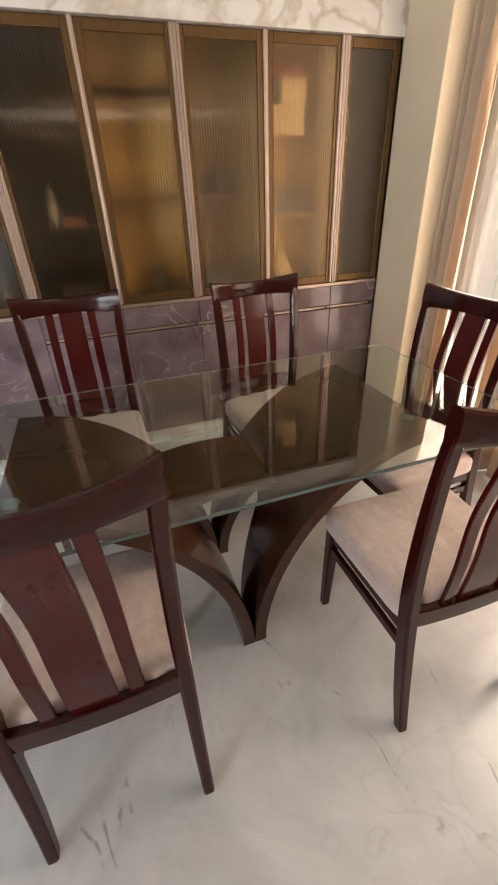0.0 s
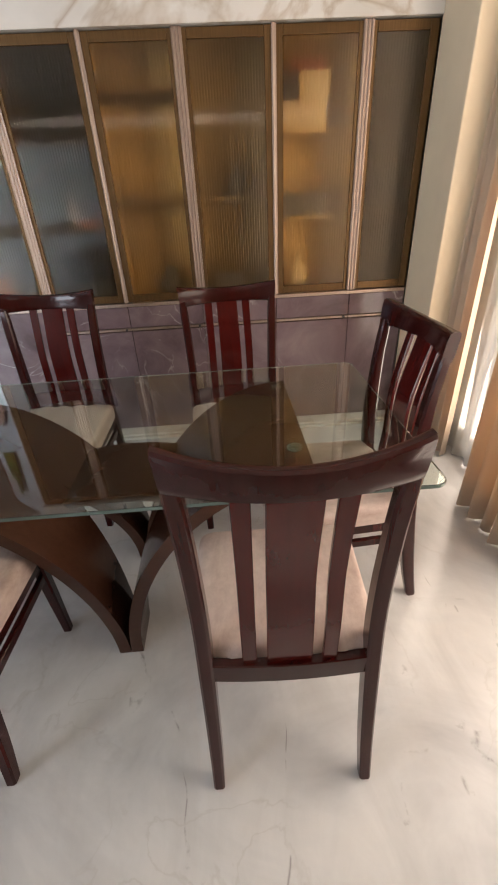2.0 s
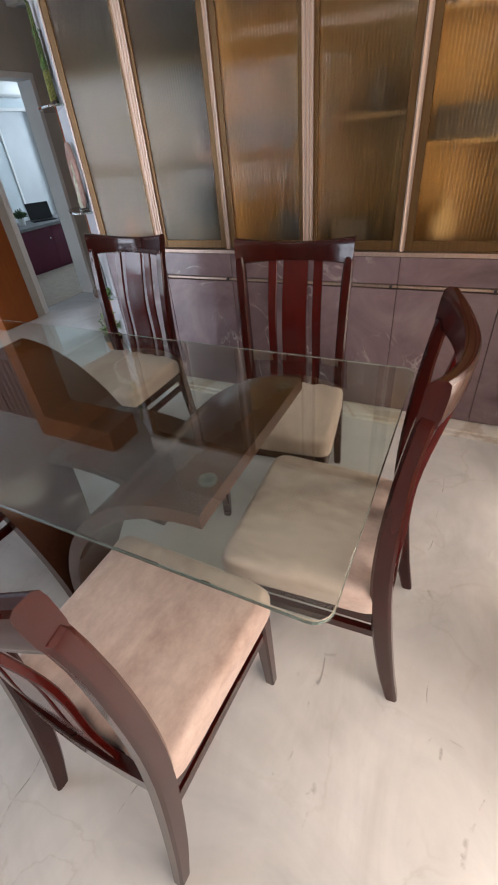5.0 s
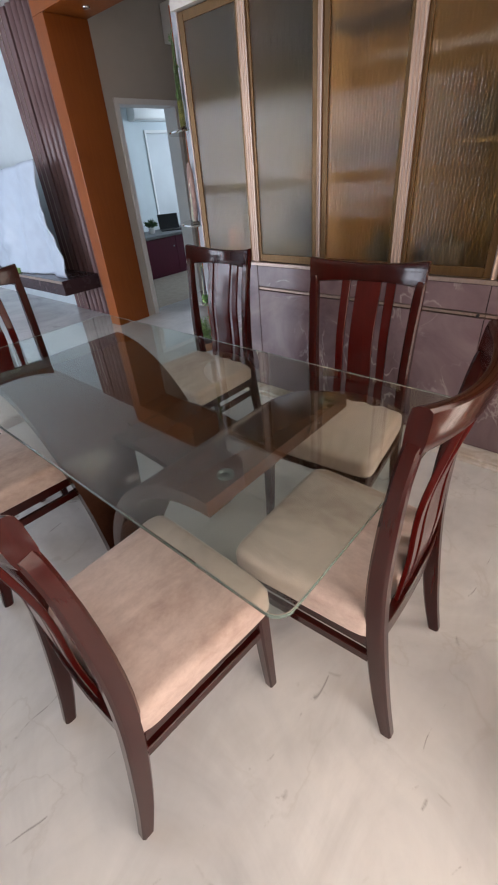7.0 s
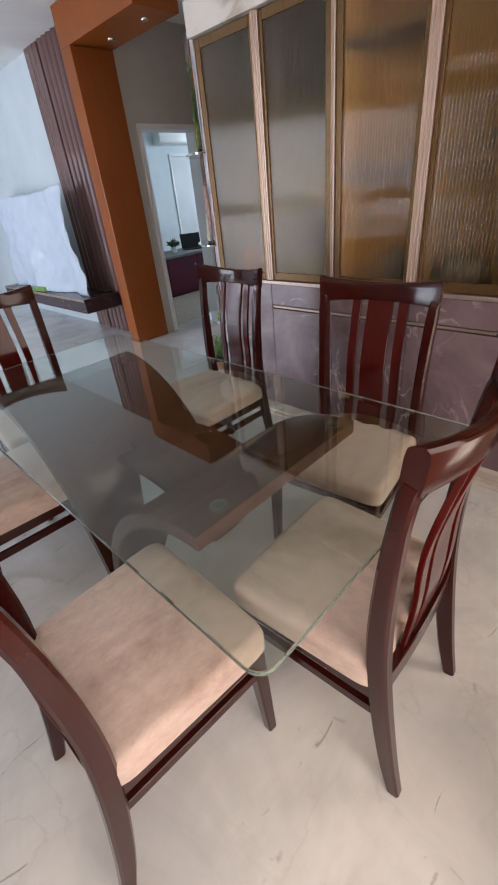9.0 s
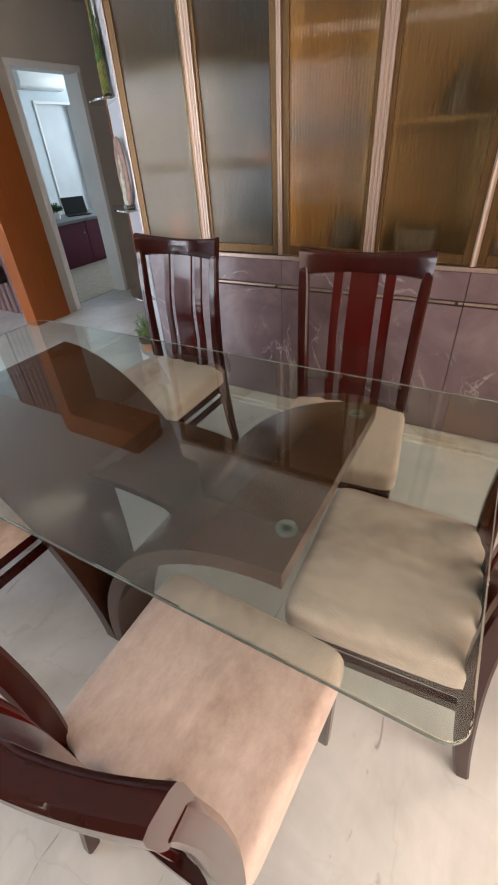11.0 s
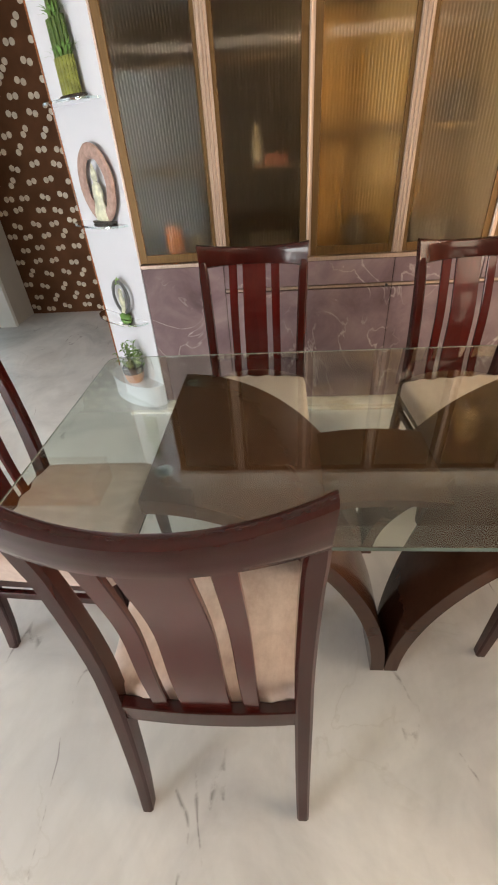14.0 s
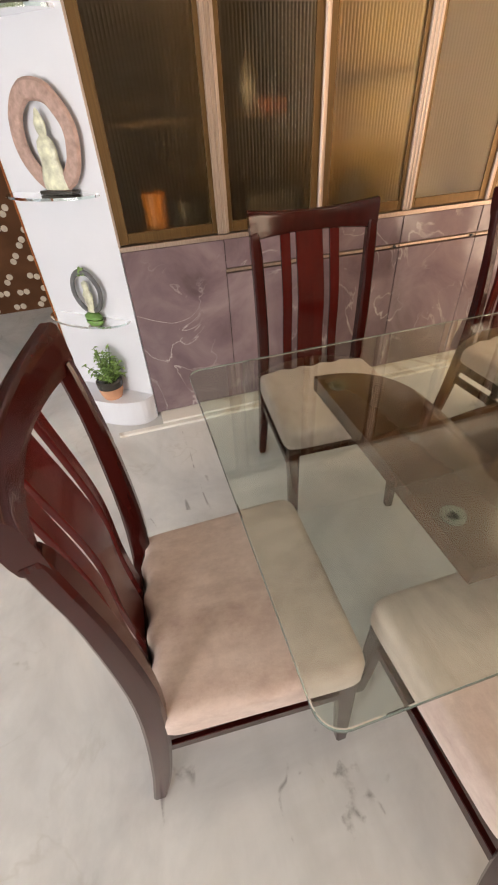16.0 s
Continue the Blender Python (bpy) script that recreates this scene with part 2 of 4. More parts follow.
# ---- building blocks ----
def thing(name, label, category, m=None, group="", kind=""):
    ob = new(name)
    ob.empty_display_size = 0.05
    if m is not None:
        ob.matrix_basis = m
    return tagged(ob, label, category, group, kind)


def mesh(name, bm, mat, smooth=False):
    bmesh.ops.recalc_face_normals(bm, faces=bm.faces)
    me = bpy.data.meshes.new(name)
    bm.to_mesh(me)
    bm.free()
    me.materials.append(mat)
    if smooth:
        me.polygons.foreach_set("use_smooth", [True] * len(me.polygons))
        me.set_sharp_from_angle(angle=radians(40))
    return me


def part(name, bm, mat, parent, label="", smooth=False):
    ob = new(name, mesh(name, bm, mat, smooth))
    ob.parent = parent
    return tagged(ob, label)


def structure(name, bm, mat, label, category, smooth=False):
    return tagged(new(name, mesh(name, bm, mat, smooth)), label, category, kind="structure")


def solid(lo, hi, bevel=0.0, segs=2, bm=None):
    """A box from corner to corner, with rounded edges."""
    bm = bm or bmesh.new()
    c = [(a + b) / 2 for a, b in zip(lo, hi)]
    s = [b - a for a, b in zip(lo, hi)]
    made = bmesh.ops.create_cube(bm, size=1, matrix=Matrix.Translation(c) @ Matrix.Diagonal((*s, 1)))
    if bevel:
        edges = {e for v in made["verts"] for e in v.link_edges}
        bmesh.ops.bevel(bm, geom=list(edges), offset=bevel, segments=segs, profile=0.5, affect="EDGES")
    return bm


def prism(outline, lo, hi, axis="z", bevel=0.0, bm=None):
    """A flat outline of (a, b) points pushed from lo to hi along an axis."""
    bm = bm or bmesh.new()
    place = {"z": lambda a, b, c: (a, b, c), "y": lambda a, b, c: (a, c, b), "x": lambda a, b, c: (c, a, b)}[axis]
    f = bm.faces.new([bm.verts.new(place(a, b, lo)) for a, b in outline])
    top = bmesh.ops.extrude_face_region(bm, geom=[f])
    d = Vector(place(0, 0, hi - lo))
    vs = [g for g in top["geom"] if isinstance(g, bmesh.types.BMVert)]
    bmesh.ops.translate(bm, verts=vs, vec=d)
    if bevel:
        edges = [e for e in bm.edges if len(e.link_faces) == 2 and e.calc_face_angle(0) > 0.6]
        bmesh.ops.bevel(bm, geom=edges, offset=bevel, segments=2, profile=0.5, affect="EDGES")
    return bm


def sweep(path, sections, bm=None, closed=False):
    """A skin through rings of points; path: list of rings, each a list of points."""
    bm = bm or bmesh.new()
    rings = [[bm.verts.new(p) for p in ring] for ring in sections]
    n = len(rings[0])
    for r0, r1 in zip(rings, rings[1:]):
        for i in range(n):
            bm.faces.new((r0[i], r0[(i + 1) % n], r1[(i + 1) % n], r1[i]))
    if not closed:
        bm.faces.new(rings[0][::-1])
        bm.faces.new(rings[-1])
    return bm


def bar(points, w, d, round_off=0.25, side=(1, 0, 0), bm=None):
    """A bar of section w (along side) by d through points; w and d may be lists, one value a point."""
    rings = []
    side = Vector(side).normalized()
    for i, p in enumerate(points):
        p = Vector(p)
        q0, q1 = Vector(points[max(i - 1, 0)]), Vector(points[min(i + 1, len(points) - 1)])
        along = (q1 - q0).normalized()
        other = along.cross(side).normalized()
        sd = other.cross(along).normalized()
        ww, dd = (w[i] if isinstance(w, list) else w) / 2, (d[i] if isinstance(d, list) else d) / 2
        r = round_off * min(ww, dd)
        ring = []
        for sx, sy in ((1, 1), (-1, 1), (-1, -1), (1, -1)):
            a, b_ = (sx * (ww - r), sy * dd), (sx * ww, sy * (dd - r))
            pair = (b_, a) if sx * sy > 0 else (a, b_)
            ring += [p + sd * k + other * l for k, l in pair]
        rings.append(ring)
    return sweep(None, rings, bm)


def lathe(profile, segs=24, centre=(0, 0, 0), bm=None):
    bm = bm or bmesh.new()
    c = Vector(centre)
    rings = [[c + Vector((r * math.cos(a), r * math.sin(a), z)) for a in [2 * math.pi * i / segs for i in range(segs)]] for r, z in profile]
    return sweep(None, rings, bm)


def spline(points, n):
    """n + 1 points on a smooth curve through the given ones."""
    pts = [Vector(p) for p in points]
    pts = [2 * pts[0] - pts[1], *pts, 2 * pts[-1] - pts[-2]]
    out, m = [], len(pts) - 3
    for k in range(n + 1):
        u = k * m / n
        i = min(int(u), m - 1)
        u -= i
        a, b_, c, d = pts[i:i + 4]
        out.append(0.5 * (2 * b_ + (c - a) * u + (2 * a - 5 * b_ + 4 * c - d) * u * u + (3 * b_ - a - 3 * c + d) * u ** 3))
    return out


# ---- the setting ----
CAB_Y, TOP, CEIL = 3.297, 2.134, 2.86
floor = structure("floor", solid((-8, -1.6, -0.1), (2.95, 5.6, 0)), MARBLE, "polished white marble floor with thin grey veins", "floor")
structure("floor_bedroom", solid((-8, 4.08, -0.1), (-2.2, 9.2, 0.005)), CARPET, "beige brown bedroom floor", "floor")
structure("ceiling", solid((-8, -1.6, CEIL), (2.95, 5.6, CEIL + 0.12)), CEILING, "plain off-white ceiling", "ceiling")
structure("ceiling_bedroom", solid((-8, 5.6, CEIL), (-2.05, 9.2, CEIL + 0.12)), CEILING, "plain white bedroom ceiling", "ceiling")
structure("wall_north", solid((-0.48, 3.93, 0), (2.95, 5.37, CEIL)), GREY_WALL, "warm grey wall behind the cabinets", "wall")
structure("wall_above_cabinets", solid((-0.05, 3.42, 2.30), (2.95, 3.93, CEIL)), GREY_WALL, "plain wall above the marble band", "wall")
structure("wall_wallpaper", solid((-2.05, 5.37, 0), (-0.48, 5.55, CEIL)), WALLPAPER, "dark brown wallpapered wall with pale dots", "wall")
bm = bmesh.new()
for lo, hi in (((-2.2, 4.08, 0), (-2.05, 4.19, CEIL)), ((-2.2, 5.00, 0), (-2.05, 5.55, CEIL)), ((-2.2, 4.19, 2.06), (-2.05, 5.00, CEIL))):
    solid(lo, hi, bm=bm)
structure("wall_doorway", bm, GREY_WALL, "warm grey wall with a white framed doorway", "wall")
structure("wall_television", solid((-8, 3.93, 0), (-2.192, 4.08, CEIL)), PLASTER, "pale wall of the living area", "wall")
structure("wall_west", solid((-8.15, -1.6, 0), (-8, 9.2, CEIL)), PLASTER, "pale wall of the living area", "wall")
bm = bmesh.new()
for lo, hi in (((-8, -1.75, 0), (-5.0, -1.6, CEIL)), ((-2.3, -1.75, 0), (2.95, -1.6, CEIL)),
               ((-5.0, -1.75, 2.38), (-2.3, -1.6, CEIL))):
    solid(lo, hi, bm=bm)
structure("wall_south", bm, GREY_WALL, "warm grey wall with balcony glazing", "wall")
bm = bmesh.new()
for lo, hi in (((2.9, -1.6, 0), (3.05, 0.6, CEIL)), ((2.9, 2.75, 0), (3.05, 3.93, CEIL)), ((2.9, 0.6, 2.45), (3.05, 2.75, CEIL)), ((2.9, 0.6, 0), (3.05, 2.75, 0.1))):
    solid(lo, hi, bm=bm)
structure("wall_east", bm, CREAM, "cream wall with a tall window behind curtains", "wall")
structure("pillar", solid((2.598, 2.92, 0), (2.9, CAB_Y - 0.010, CEIL), 0.006), CREAM, "cream painted pillar beside the cabinets", "pillar")
structure("wall_bedroom_east", solid((-2.2, 5.55, 0), (-2.05, 9.2, CEIL)), PLASTER, "pale bedroom wall", "wall")
structure("wall_bedroom_north", solid((-8, 9.2, 0), (-2.05, 9.35, CEIL)), PLASTER, "pale bedroom wall", "wall")
bm = bmesh.new()
for lo, hi in (((-5.35, 4.08, 0), (-5.2, 6.95, CEIL)), ((-5.35, 7.75, 0), (-5.2, 9.2, CEIL)), ((-5.35, 6.95, 2.1), (-5.2, 7.75, CEIL))):
    solid(lo, hi, bm=bm)
structure("wall_bedroom_west", bm, PLASTER, "pale blue white bedroom wall with a doorway", "wall")

# balcony glazing to the south: frame bars and a mid rail
win = thing("window_1", "tall glazed balcony front with a white frame and mid rail", "window", kind="structure")
for lo, hi in (((-5.0, -1.70, 0), (-4.93, -1.64, 2.38)), ((-2.37, -1.70, 0), (-2.3, -1.64, 2.38)), ((-3.68, -1.70, 0), (-3.61, -1.64, 2.38)),
               ((-5.0, -1.71, 1.02), (-2.3, -1.63, 1.17)), ((-4.929, -1.695, 0), (-2.371, -1.645, 0.08))):
    part("window_frame", solid(lo, hi, 0.004), WHITE, win)
win = thing("window_2", "tall window behind the curtains", "window", kind="structure")
for lo, hi in (((2.93, 0.6, 0.1), (2.99, 0.66, 2.45)), ((2.93, 2.69, 0.1), (2.99, 2.75, 2.45)), ((2.93, 1.64, 0.1), (2.99, 1.70, 2.45))):
    part("window_frame", solid(lo, hi, 0.004), WHITE, win)

# doorway trim
trim = thing("door_frame", "white painted door frame of the bedroom doorway", "door frame", kind="structure")
for lo, hi in (((-2.22, 4.191, 0), (-2.03, 4.24, 2.009)), ((-2.22, 4.95, 0), (-2.03, 4.999, 2.009)), ((-2.223, 4.191, 2.01), (-2.027, 4.999, 2.059))):
    part("trim", solid(lo, hi, 0.004), WHITE, trim)

# orange laminate column and the beam across the passage
portal = thing("wood_portal", "orange cabinet laminate, half-lit tone column and beam with small downlights", "column", kind="structure")
part("column", solid((-2.19, 3.66, 0), (-2.02, 4.076, 2.58), 0.004), ORANGE_WOOD, portal)
beam = part("beam", solid((-2.19, 3.66, 2.5805), (-1.05, 4.076, CEIL - 0.004), 0.004), ORANGE_WOOD, portal)
for x in (-1.75, -1.25):
    part("downlight", lathe([(0.001, 2.570), (0.028, 2.570), (0.030, 2.579)], 20, (x, 3.90, 0)), STEEL, beam)

# wallpaper dots, in pairs and threes
rng = random.Random(5)
bm = bmesh.new()
for i in range(9):
    for j in range(24):
        x = -2.0 + (i + 0.5 * (j % 2)) * 0.19 + rng.uniform(-0.022, 0.022)
        z = 0.06 + j * 0.118 + rng.uniform(-0.02, 0.02)
        if x > -0.54:
            continue
        tilt = rng.choice((0, 0, 0.2, 0.9, -0.3))
        for k in (-1, 1):
            m = Matrix.Translation((x + k * 0.026 * math.cos(tilt), 5.3675, z + k * 0.026 * math.sin(tilt))) @ Matrix.Rotation(radians(90), 4, "X")
            bmesh.ops.create_cone(bm, cap_ends=True, segments=14, radius1=0.025, radius2=0.023, depth=0.003, matrix=m)
tagged(new("wallpaper_dots", mesh("wallpaper_dots", bm, DOT)), "small pale round dots on dark brown wallpaper", "wallpaper", kind="stuff")

# ---- wall of cabinets ----
STILES = (-0.065, 0.397, 0.858, 1.320, 1.783, 2.246, 2.598)
structure("toe_kick", solid((-0.05, 3.202, 0), (2.59, 3.60, 0.026), 0.003), FASCIA, "pale marble ledge under the cabinets", "plinth")
structure("trim_floor", solid((-0.288, 3.168, 0), (2.59, 3.2005, 0.016), 0.004), FASCIA, "slim pale marble strip along the foot of the cabinets", "trim")
structure("marble_band", solid((-0.08, CAB_Y - 0.03, TOP + 0.002), (2.596, 3.93, 2.285), 0.003), FASCIA, "white marble band with brown veins above the cabinets", "marble band")

for k, (x0, x1) in enumerate(zip(STILES, STILES[1:])):
    lower = thing("base_cabinet", "glossy plum marble look base cabinet" + (" with plain front" if k == 0 else " with drawer and door"), "cabinet", group="base cabinets")
    part("body", solid((x0 + 0.002, CAB_Y + 0.02, 0.030), (x1 - 0.002, 3.90, 0.868)), CARCASS_SHADED, lower)
    if k == 0:
        part("front_panel", solid((x0 + 0.001, CAB_Y, 0.030), (x1 - 0.0015, CAB_Y + 0.018, 0.874), 0.0015, 1), PURPLE, lower)
    else:
        part("drawer_front", solid((x0 + 0.0015, CAB_Y, 0.748), (x1 - 0.0015, CAB_Y + 0.018, 0.874), 0.0015, 1), PURPLE, lower)
        part("pull_strip", solid((x0 + 0.0015, CAB_Y + 0.004, 0.728), (x1 - 0.0015, CAB_Y + 0.02, 0.742), 0.002, 1), ROSE, lower, "slim metal finger pull")
        part("lock", prism([(x1 - 0.03 + 0.007 * math.cos(i * 0.5236), 0.735 + 0.007 * math.sin(i * 0.5236)) for i in range(12)], CAB_Y - 0.010, CAB_Y + 0.004, "y"), BLACK, lower, "small black lock")
        part("door", solid((x0 + 0.0015, CAB_Y, 0.030), (x1 - 0.0015, CAB_Y + 0.018, 0.722), 0.0015, 1), PURPLE, lower)
structure("worktop_strip", solid((-0.067, CAB_Y - 0.006, 0.876), (2.597, 3.90, 0.896), 0.002), ROSE, "thin metal edged top of the base cabinets", "worktop")


def reeded_pane(x0, x1, z0, z1, y):
    """A thin pane with round vertical reeds on its face."""
    n = max(4, int((x1 - x0) / 0.0140))
    outline = []
    for i in range(n):
        for u in (0.0, 1 / 6, 2 / 6, 3 / 6, 4 / 6, 5 / 6):
            outline.append((x0 + (i + u) / n * (x1 - x0), y - 0.0012 * math.sin(math.pi * u)))
    outline += [(x1, y), (x1, y + 0.004), (x0, y + 0.004)]
    return prism(outline, z0, z1)


def strip(x, w, ribs, z0, z1):
    """A metal cover strip with raised ribs."""
    outline = [(x - w / 2, CAB_Y + 0.01)]
    n = ribs * 4
    for i in range(n + 1):
        outline.append((x - w / 2 + w * i / n, CAB_Y - 0.008 - 0.005 * max(0.0, math.sin(2 * math.pi * ribs * i / n))))
    outline.append((x + w / 2, CAB_Y + 0.01))
    return prism(outline, z0, z1)


Z0, Z1 = 0.900, TOP
for k, (x0, x1) in enumerate(zip(STILES, STILES[1:])):
    # how brightly each interior is lit is set by its lining colour
    inside = CARCASS_LIT if k in (2, 4) else CARCASS_HALF_LIT if k == 3 else CARCASS_SHADED
    unit = thing("display_cabinet", "tall display cabinet with a bronze framed reeded glass door", "cabinet", group="display cabinets")
    depth = 3.90
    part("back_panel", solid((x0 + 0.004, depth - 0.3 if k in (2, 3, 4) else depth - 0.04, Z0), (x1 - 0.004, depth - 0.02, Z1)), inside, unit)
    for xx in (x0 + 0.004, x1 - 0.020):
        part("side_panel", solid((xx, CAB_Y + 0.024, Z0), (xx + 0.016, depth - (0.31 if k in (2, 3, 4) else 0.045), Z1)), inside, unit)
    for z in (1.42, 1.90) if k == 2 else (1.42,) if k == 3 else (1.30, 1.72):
        part("shelf", solid((x0 + 0.022, CAB_Y + (0.027 if k == 2 else 0.14), z), (x1 - 0.022, depth - 0.31, z + 0.014)), CARCASS_SHADED if k == 2 else inside, unit)
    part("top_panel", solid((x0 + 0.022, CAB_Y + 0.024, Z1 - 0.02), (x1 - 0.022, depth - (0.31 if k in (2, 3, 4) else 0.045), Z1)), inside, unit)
    door = part("door", reeded_pane(x0 + 0.045, x1 - 0.045, Z0 + 0.045, Z1 - 0.045, CAB_Y + 0.006), REEDED, unit, "bronze reeded glass", True)
    door.visible_shadow = False
    for lo, hi in (((x0 + 0.004, CAB_Y, Z0 + 0.003), (x0 + 0.046, CAB_Y + 0.02, Z1 - 0.003)), ((x1 - 0.046, CAB_Y, Z0 + 0.003), (x1 - 0.004, CAB_Y + 0.02, Z1 - 0.003)),
                   ((x0 + 0.0465, CAB_Y, Z0 + 0.003), (x1 - 0.0465, CAB_Y + 0.02, Z0 + 0.046)), ((x0 + 0.0465, CAB_Y, Z1 - 0.046), (x1 - 0.0465, CAB_Y + 0.02, Z1 - 0.003))):
        part("door_frame", solid(lo, hi, 0.002, 1), GOLD, door)
for k, x in enumerate(STILES[1:-1]):
    wide = k % 2 == 0
    structure("trim_strip", strip(x, 0.052 if wide else 0.024, 3 if wide else 1, Z0, Z1), ROSE, "ribbed champagne metal strip between glass doors" if wide else "slim champagne metal strip between glass doors", "trim", smooth=True)
structure("trim_end", solid((-0.069, CAB_Y - 0.004, 0.898), (-0.060, CAB_Y + 0.02, TOP)), ROSE, "slim metal edge at the cabinet corner", "trim")

# ---- slanted white end panel with glass shelves ----
PA, PB = Vector((-0.068, CAB_Y, 0)), Vector((-0.463, 3.619, 0))
PD = (PB - PA).normalized()
PN = Vector((PD.y, -PD.x, 0))
if PN.y > 0:
    PN = -PN
PL = (PB - PA).length
TO_PANEL = Matrix.Translation(PA) @ Matrix((( PD.x, PN.x, 0, 0), (PD.y, PN.y, 0, 0), (0, 0, 1, 0), (0, 0, 0, 1)))
bm = prism([(PA.x, PA.y), (PB.x, PB.y), (PB.x, 3.93), (PA.x + 0.001, 3.93)], 0.0, 2.285)
structure("trim_panel_edge", solid((-0.471, 3.614, 0), (-0.4635, 3.65, 2.285), 0.001, 1), ORANGE_WOOD, "thin brown edge of the white end panel", "trim")
structure("end_panel", bm, PANEL_WHITE, "slanted glossy white end panel beside the cabinets", "panel")


def half_round(length, bulge, z0, z1, u0, bm=None):
    outline = [(u0 + length * (1 - math.cos(a)) / 2, 0.001 + bulge * math.sin(a) ** 0.8) for a in [math.pi * i / 20 for i in range(21)]]
    bm = prism(outline, z0, z1, bm=bm)
    bm.transform(TO_PANEL)
    return bm


SHELF_Z = (0.567, 1.100, 1.630)
for z in SHELF_Z:
    shelf = thing("glass_shelf", "half round clear glass shelf on the white end panel", "shelf", group="glass shelves")
    g = part("glass_plate", half_round(0.47, 0.125, z - 0.010, z, 0.03), SHELF_GLASS, shelf)
    g.visible_shadow = False
pl = thing("floor_plinth", "half round white plinth at the foot of the end panel", "plinth")
part("top", half_round(0.51, 0.150, 0.126, 0.15, 0.0), PANEL_WHITE, pl)
part("base", half_round(0.50, 0.145, 0.0, 0.1255, 0.005), PANEL_WHITE, pl)


# ---- dining table ----
TX0, TX1, TY0, TY1, TZ = 0.047, 1.998, 1.429, 2.356, 0.774
table = thing("dining_table", "rectangular clear glass table on a curved dark mahogany base", "table")
outline = []
for cx, cy, a0 in ((TX1, TY1, 0), (TX0, TY1, 90), (TX0, TY0, 180), (TX1, TY0, 270)):
    r = 0.038
    ox, oy = cx - math.copysign(r, cx - 1), cy - math.copysign(r, cy - 1.9)
    outline += [(ox + r * math.cos(radians(a0 + 15 * i)), oy + r * math.sin(radians(a0 + 15 * i))) for i in range(7)]
top = part("glass_top", prism(outline, TZ - 0.012, TZ, bevel=0.0025), GLASS, table, "thick clear glass with polished green edges")
GLASS_EDGE = material("polished green glass edge", (0.24, 0.34, 0.30), 0.22)
GLASS_EDGE.node_tree.nodes["Principled BSDF"].inputs["Transmission Weight"].default_value = 0.55
top.data.materials.append(GLASS_EDGE)
for poly in top.data.polygons:
    poly.material_index = 1 if abs(poly.normal.z) < 0.9 else 0
top.visible_shadow = False
BX, BY0, BY1 = 1.024, 1.57, 2.21
BM = (BY0 + BY1) / 2
BASE_TOP = TZ - 0.016


def wing(sign):
    """A trumpet-curved board rising from two feet at the middle to the table's end, with an arch cut between its feet."""
    bm = bmesh.new()
    rows, th = 26, 0.042
    prof = []
    for i in range(rows + 1):
        a = radians(90) * i / rows
        x, z = 0.043 + 0.607 * (1 - math.cos(a)) ** 0.92, (BASE_TOP - th) * math.sin(a) ** 0.96
        prof.append((x, z))
    out, inn = [], []
    for i, (x, z) in enumerate(prof):
        (xa, za), (xb, zb) = prof[max(i - 1, 0)], prof[min(i + 1, rows)]
        dx, dz = xb - xa, zb - za
        n = math.hypot(dx, dz)
        nx, nz = -dz / n, dx / n
        if i == rows:
            nx, nz = 0, 1
        if i == 0:
            nx, nz = -1, 0
        out.append((x, z))
        inn.append((max(x + nx * th, 0.001) if i < 6 else x + nx * th, z + nz * th))

    def half(z):
        u = min(1.0, z / 0.50)
        return 0.155 * (1 - u ** 1.6) + 0.0

    for lo in (True, False):
        ringset = []
        for (xo, zo), (xi, zi) in zip(out, inn):
            h = half(zo)
            ya, yb = (BY0, BM - h) if lo else (BM + h, BY1)
            ringset.append([(BX + sign * xo, ya, zo), (BX + sign * xo, yb, zo), (BX + sign * xi, yb, zi), (BX + sign * xi, ya, zi)])
        sweep(None, ringset, bm)
    return bm


for s in (-1, 1):
    w = part("curved_leg", wing(s), BASE_WOOD, table, smooth=True)
    for yy in (BY0 + 0.105, BY1 - 0.065):
        part("glass_pad", lathe([(0.012, BASE_TOP - 0.001), (0.023, BASE_TOP - 0.001), (0.023, TZ - 0.0125), (0.012, TZ - 0.0125), (0.012, BASE_TOP - 0.001)], 28, (BX + s * 0.612, yy, 0)), RUBBER, w, "round clear pad under the glass")
arch = [(BX + x, 0.535 - 0.5 * x * x) for x in [-0.27 + 0.54 * i / 16 for i in range(17)]]
arch = arch + [(x, z - 0.026) for x, z in arch[::-1]]
part("arched_stretcher", prism(arch, 1.80, BY1 - 0.035, "y"), BASE_WOOD, table, smooth=True)


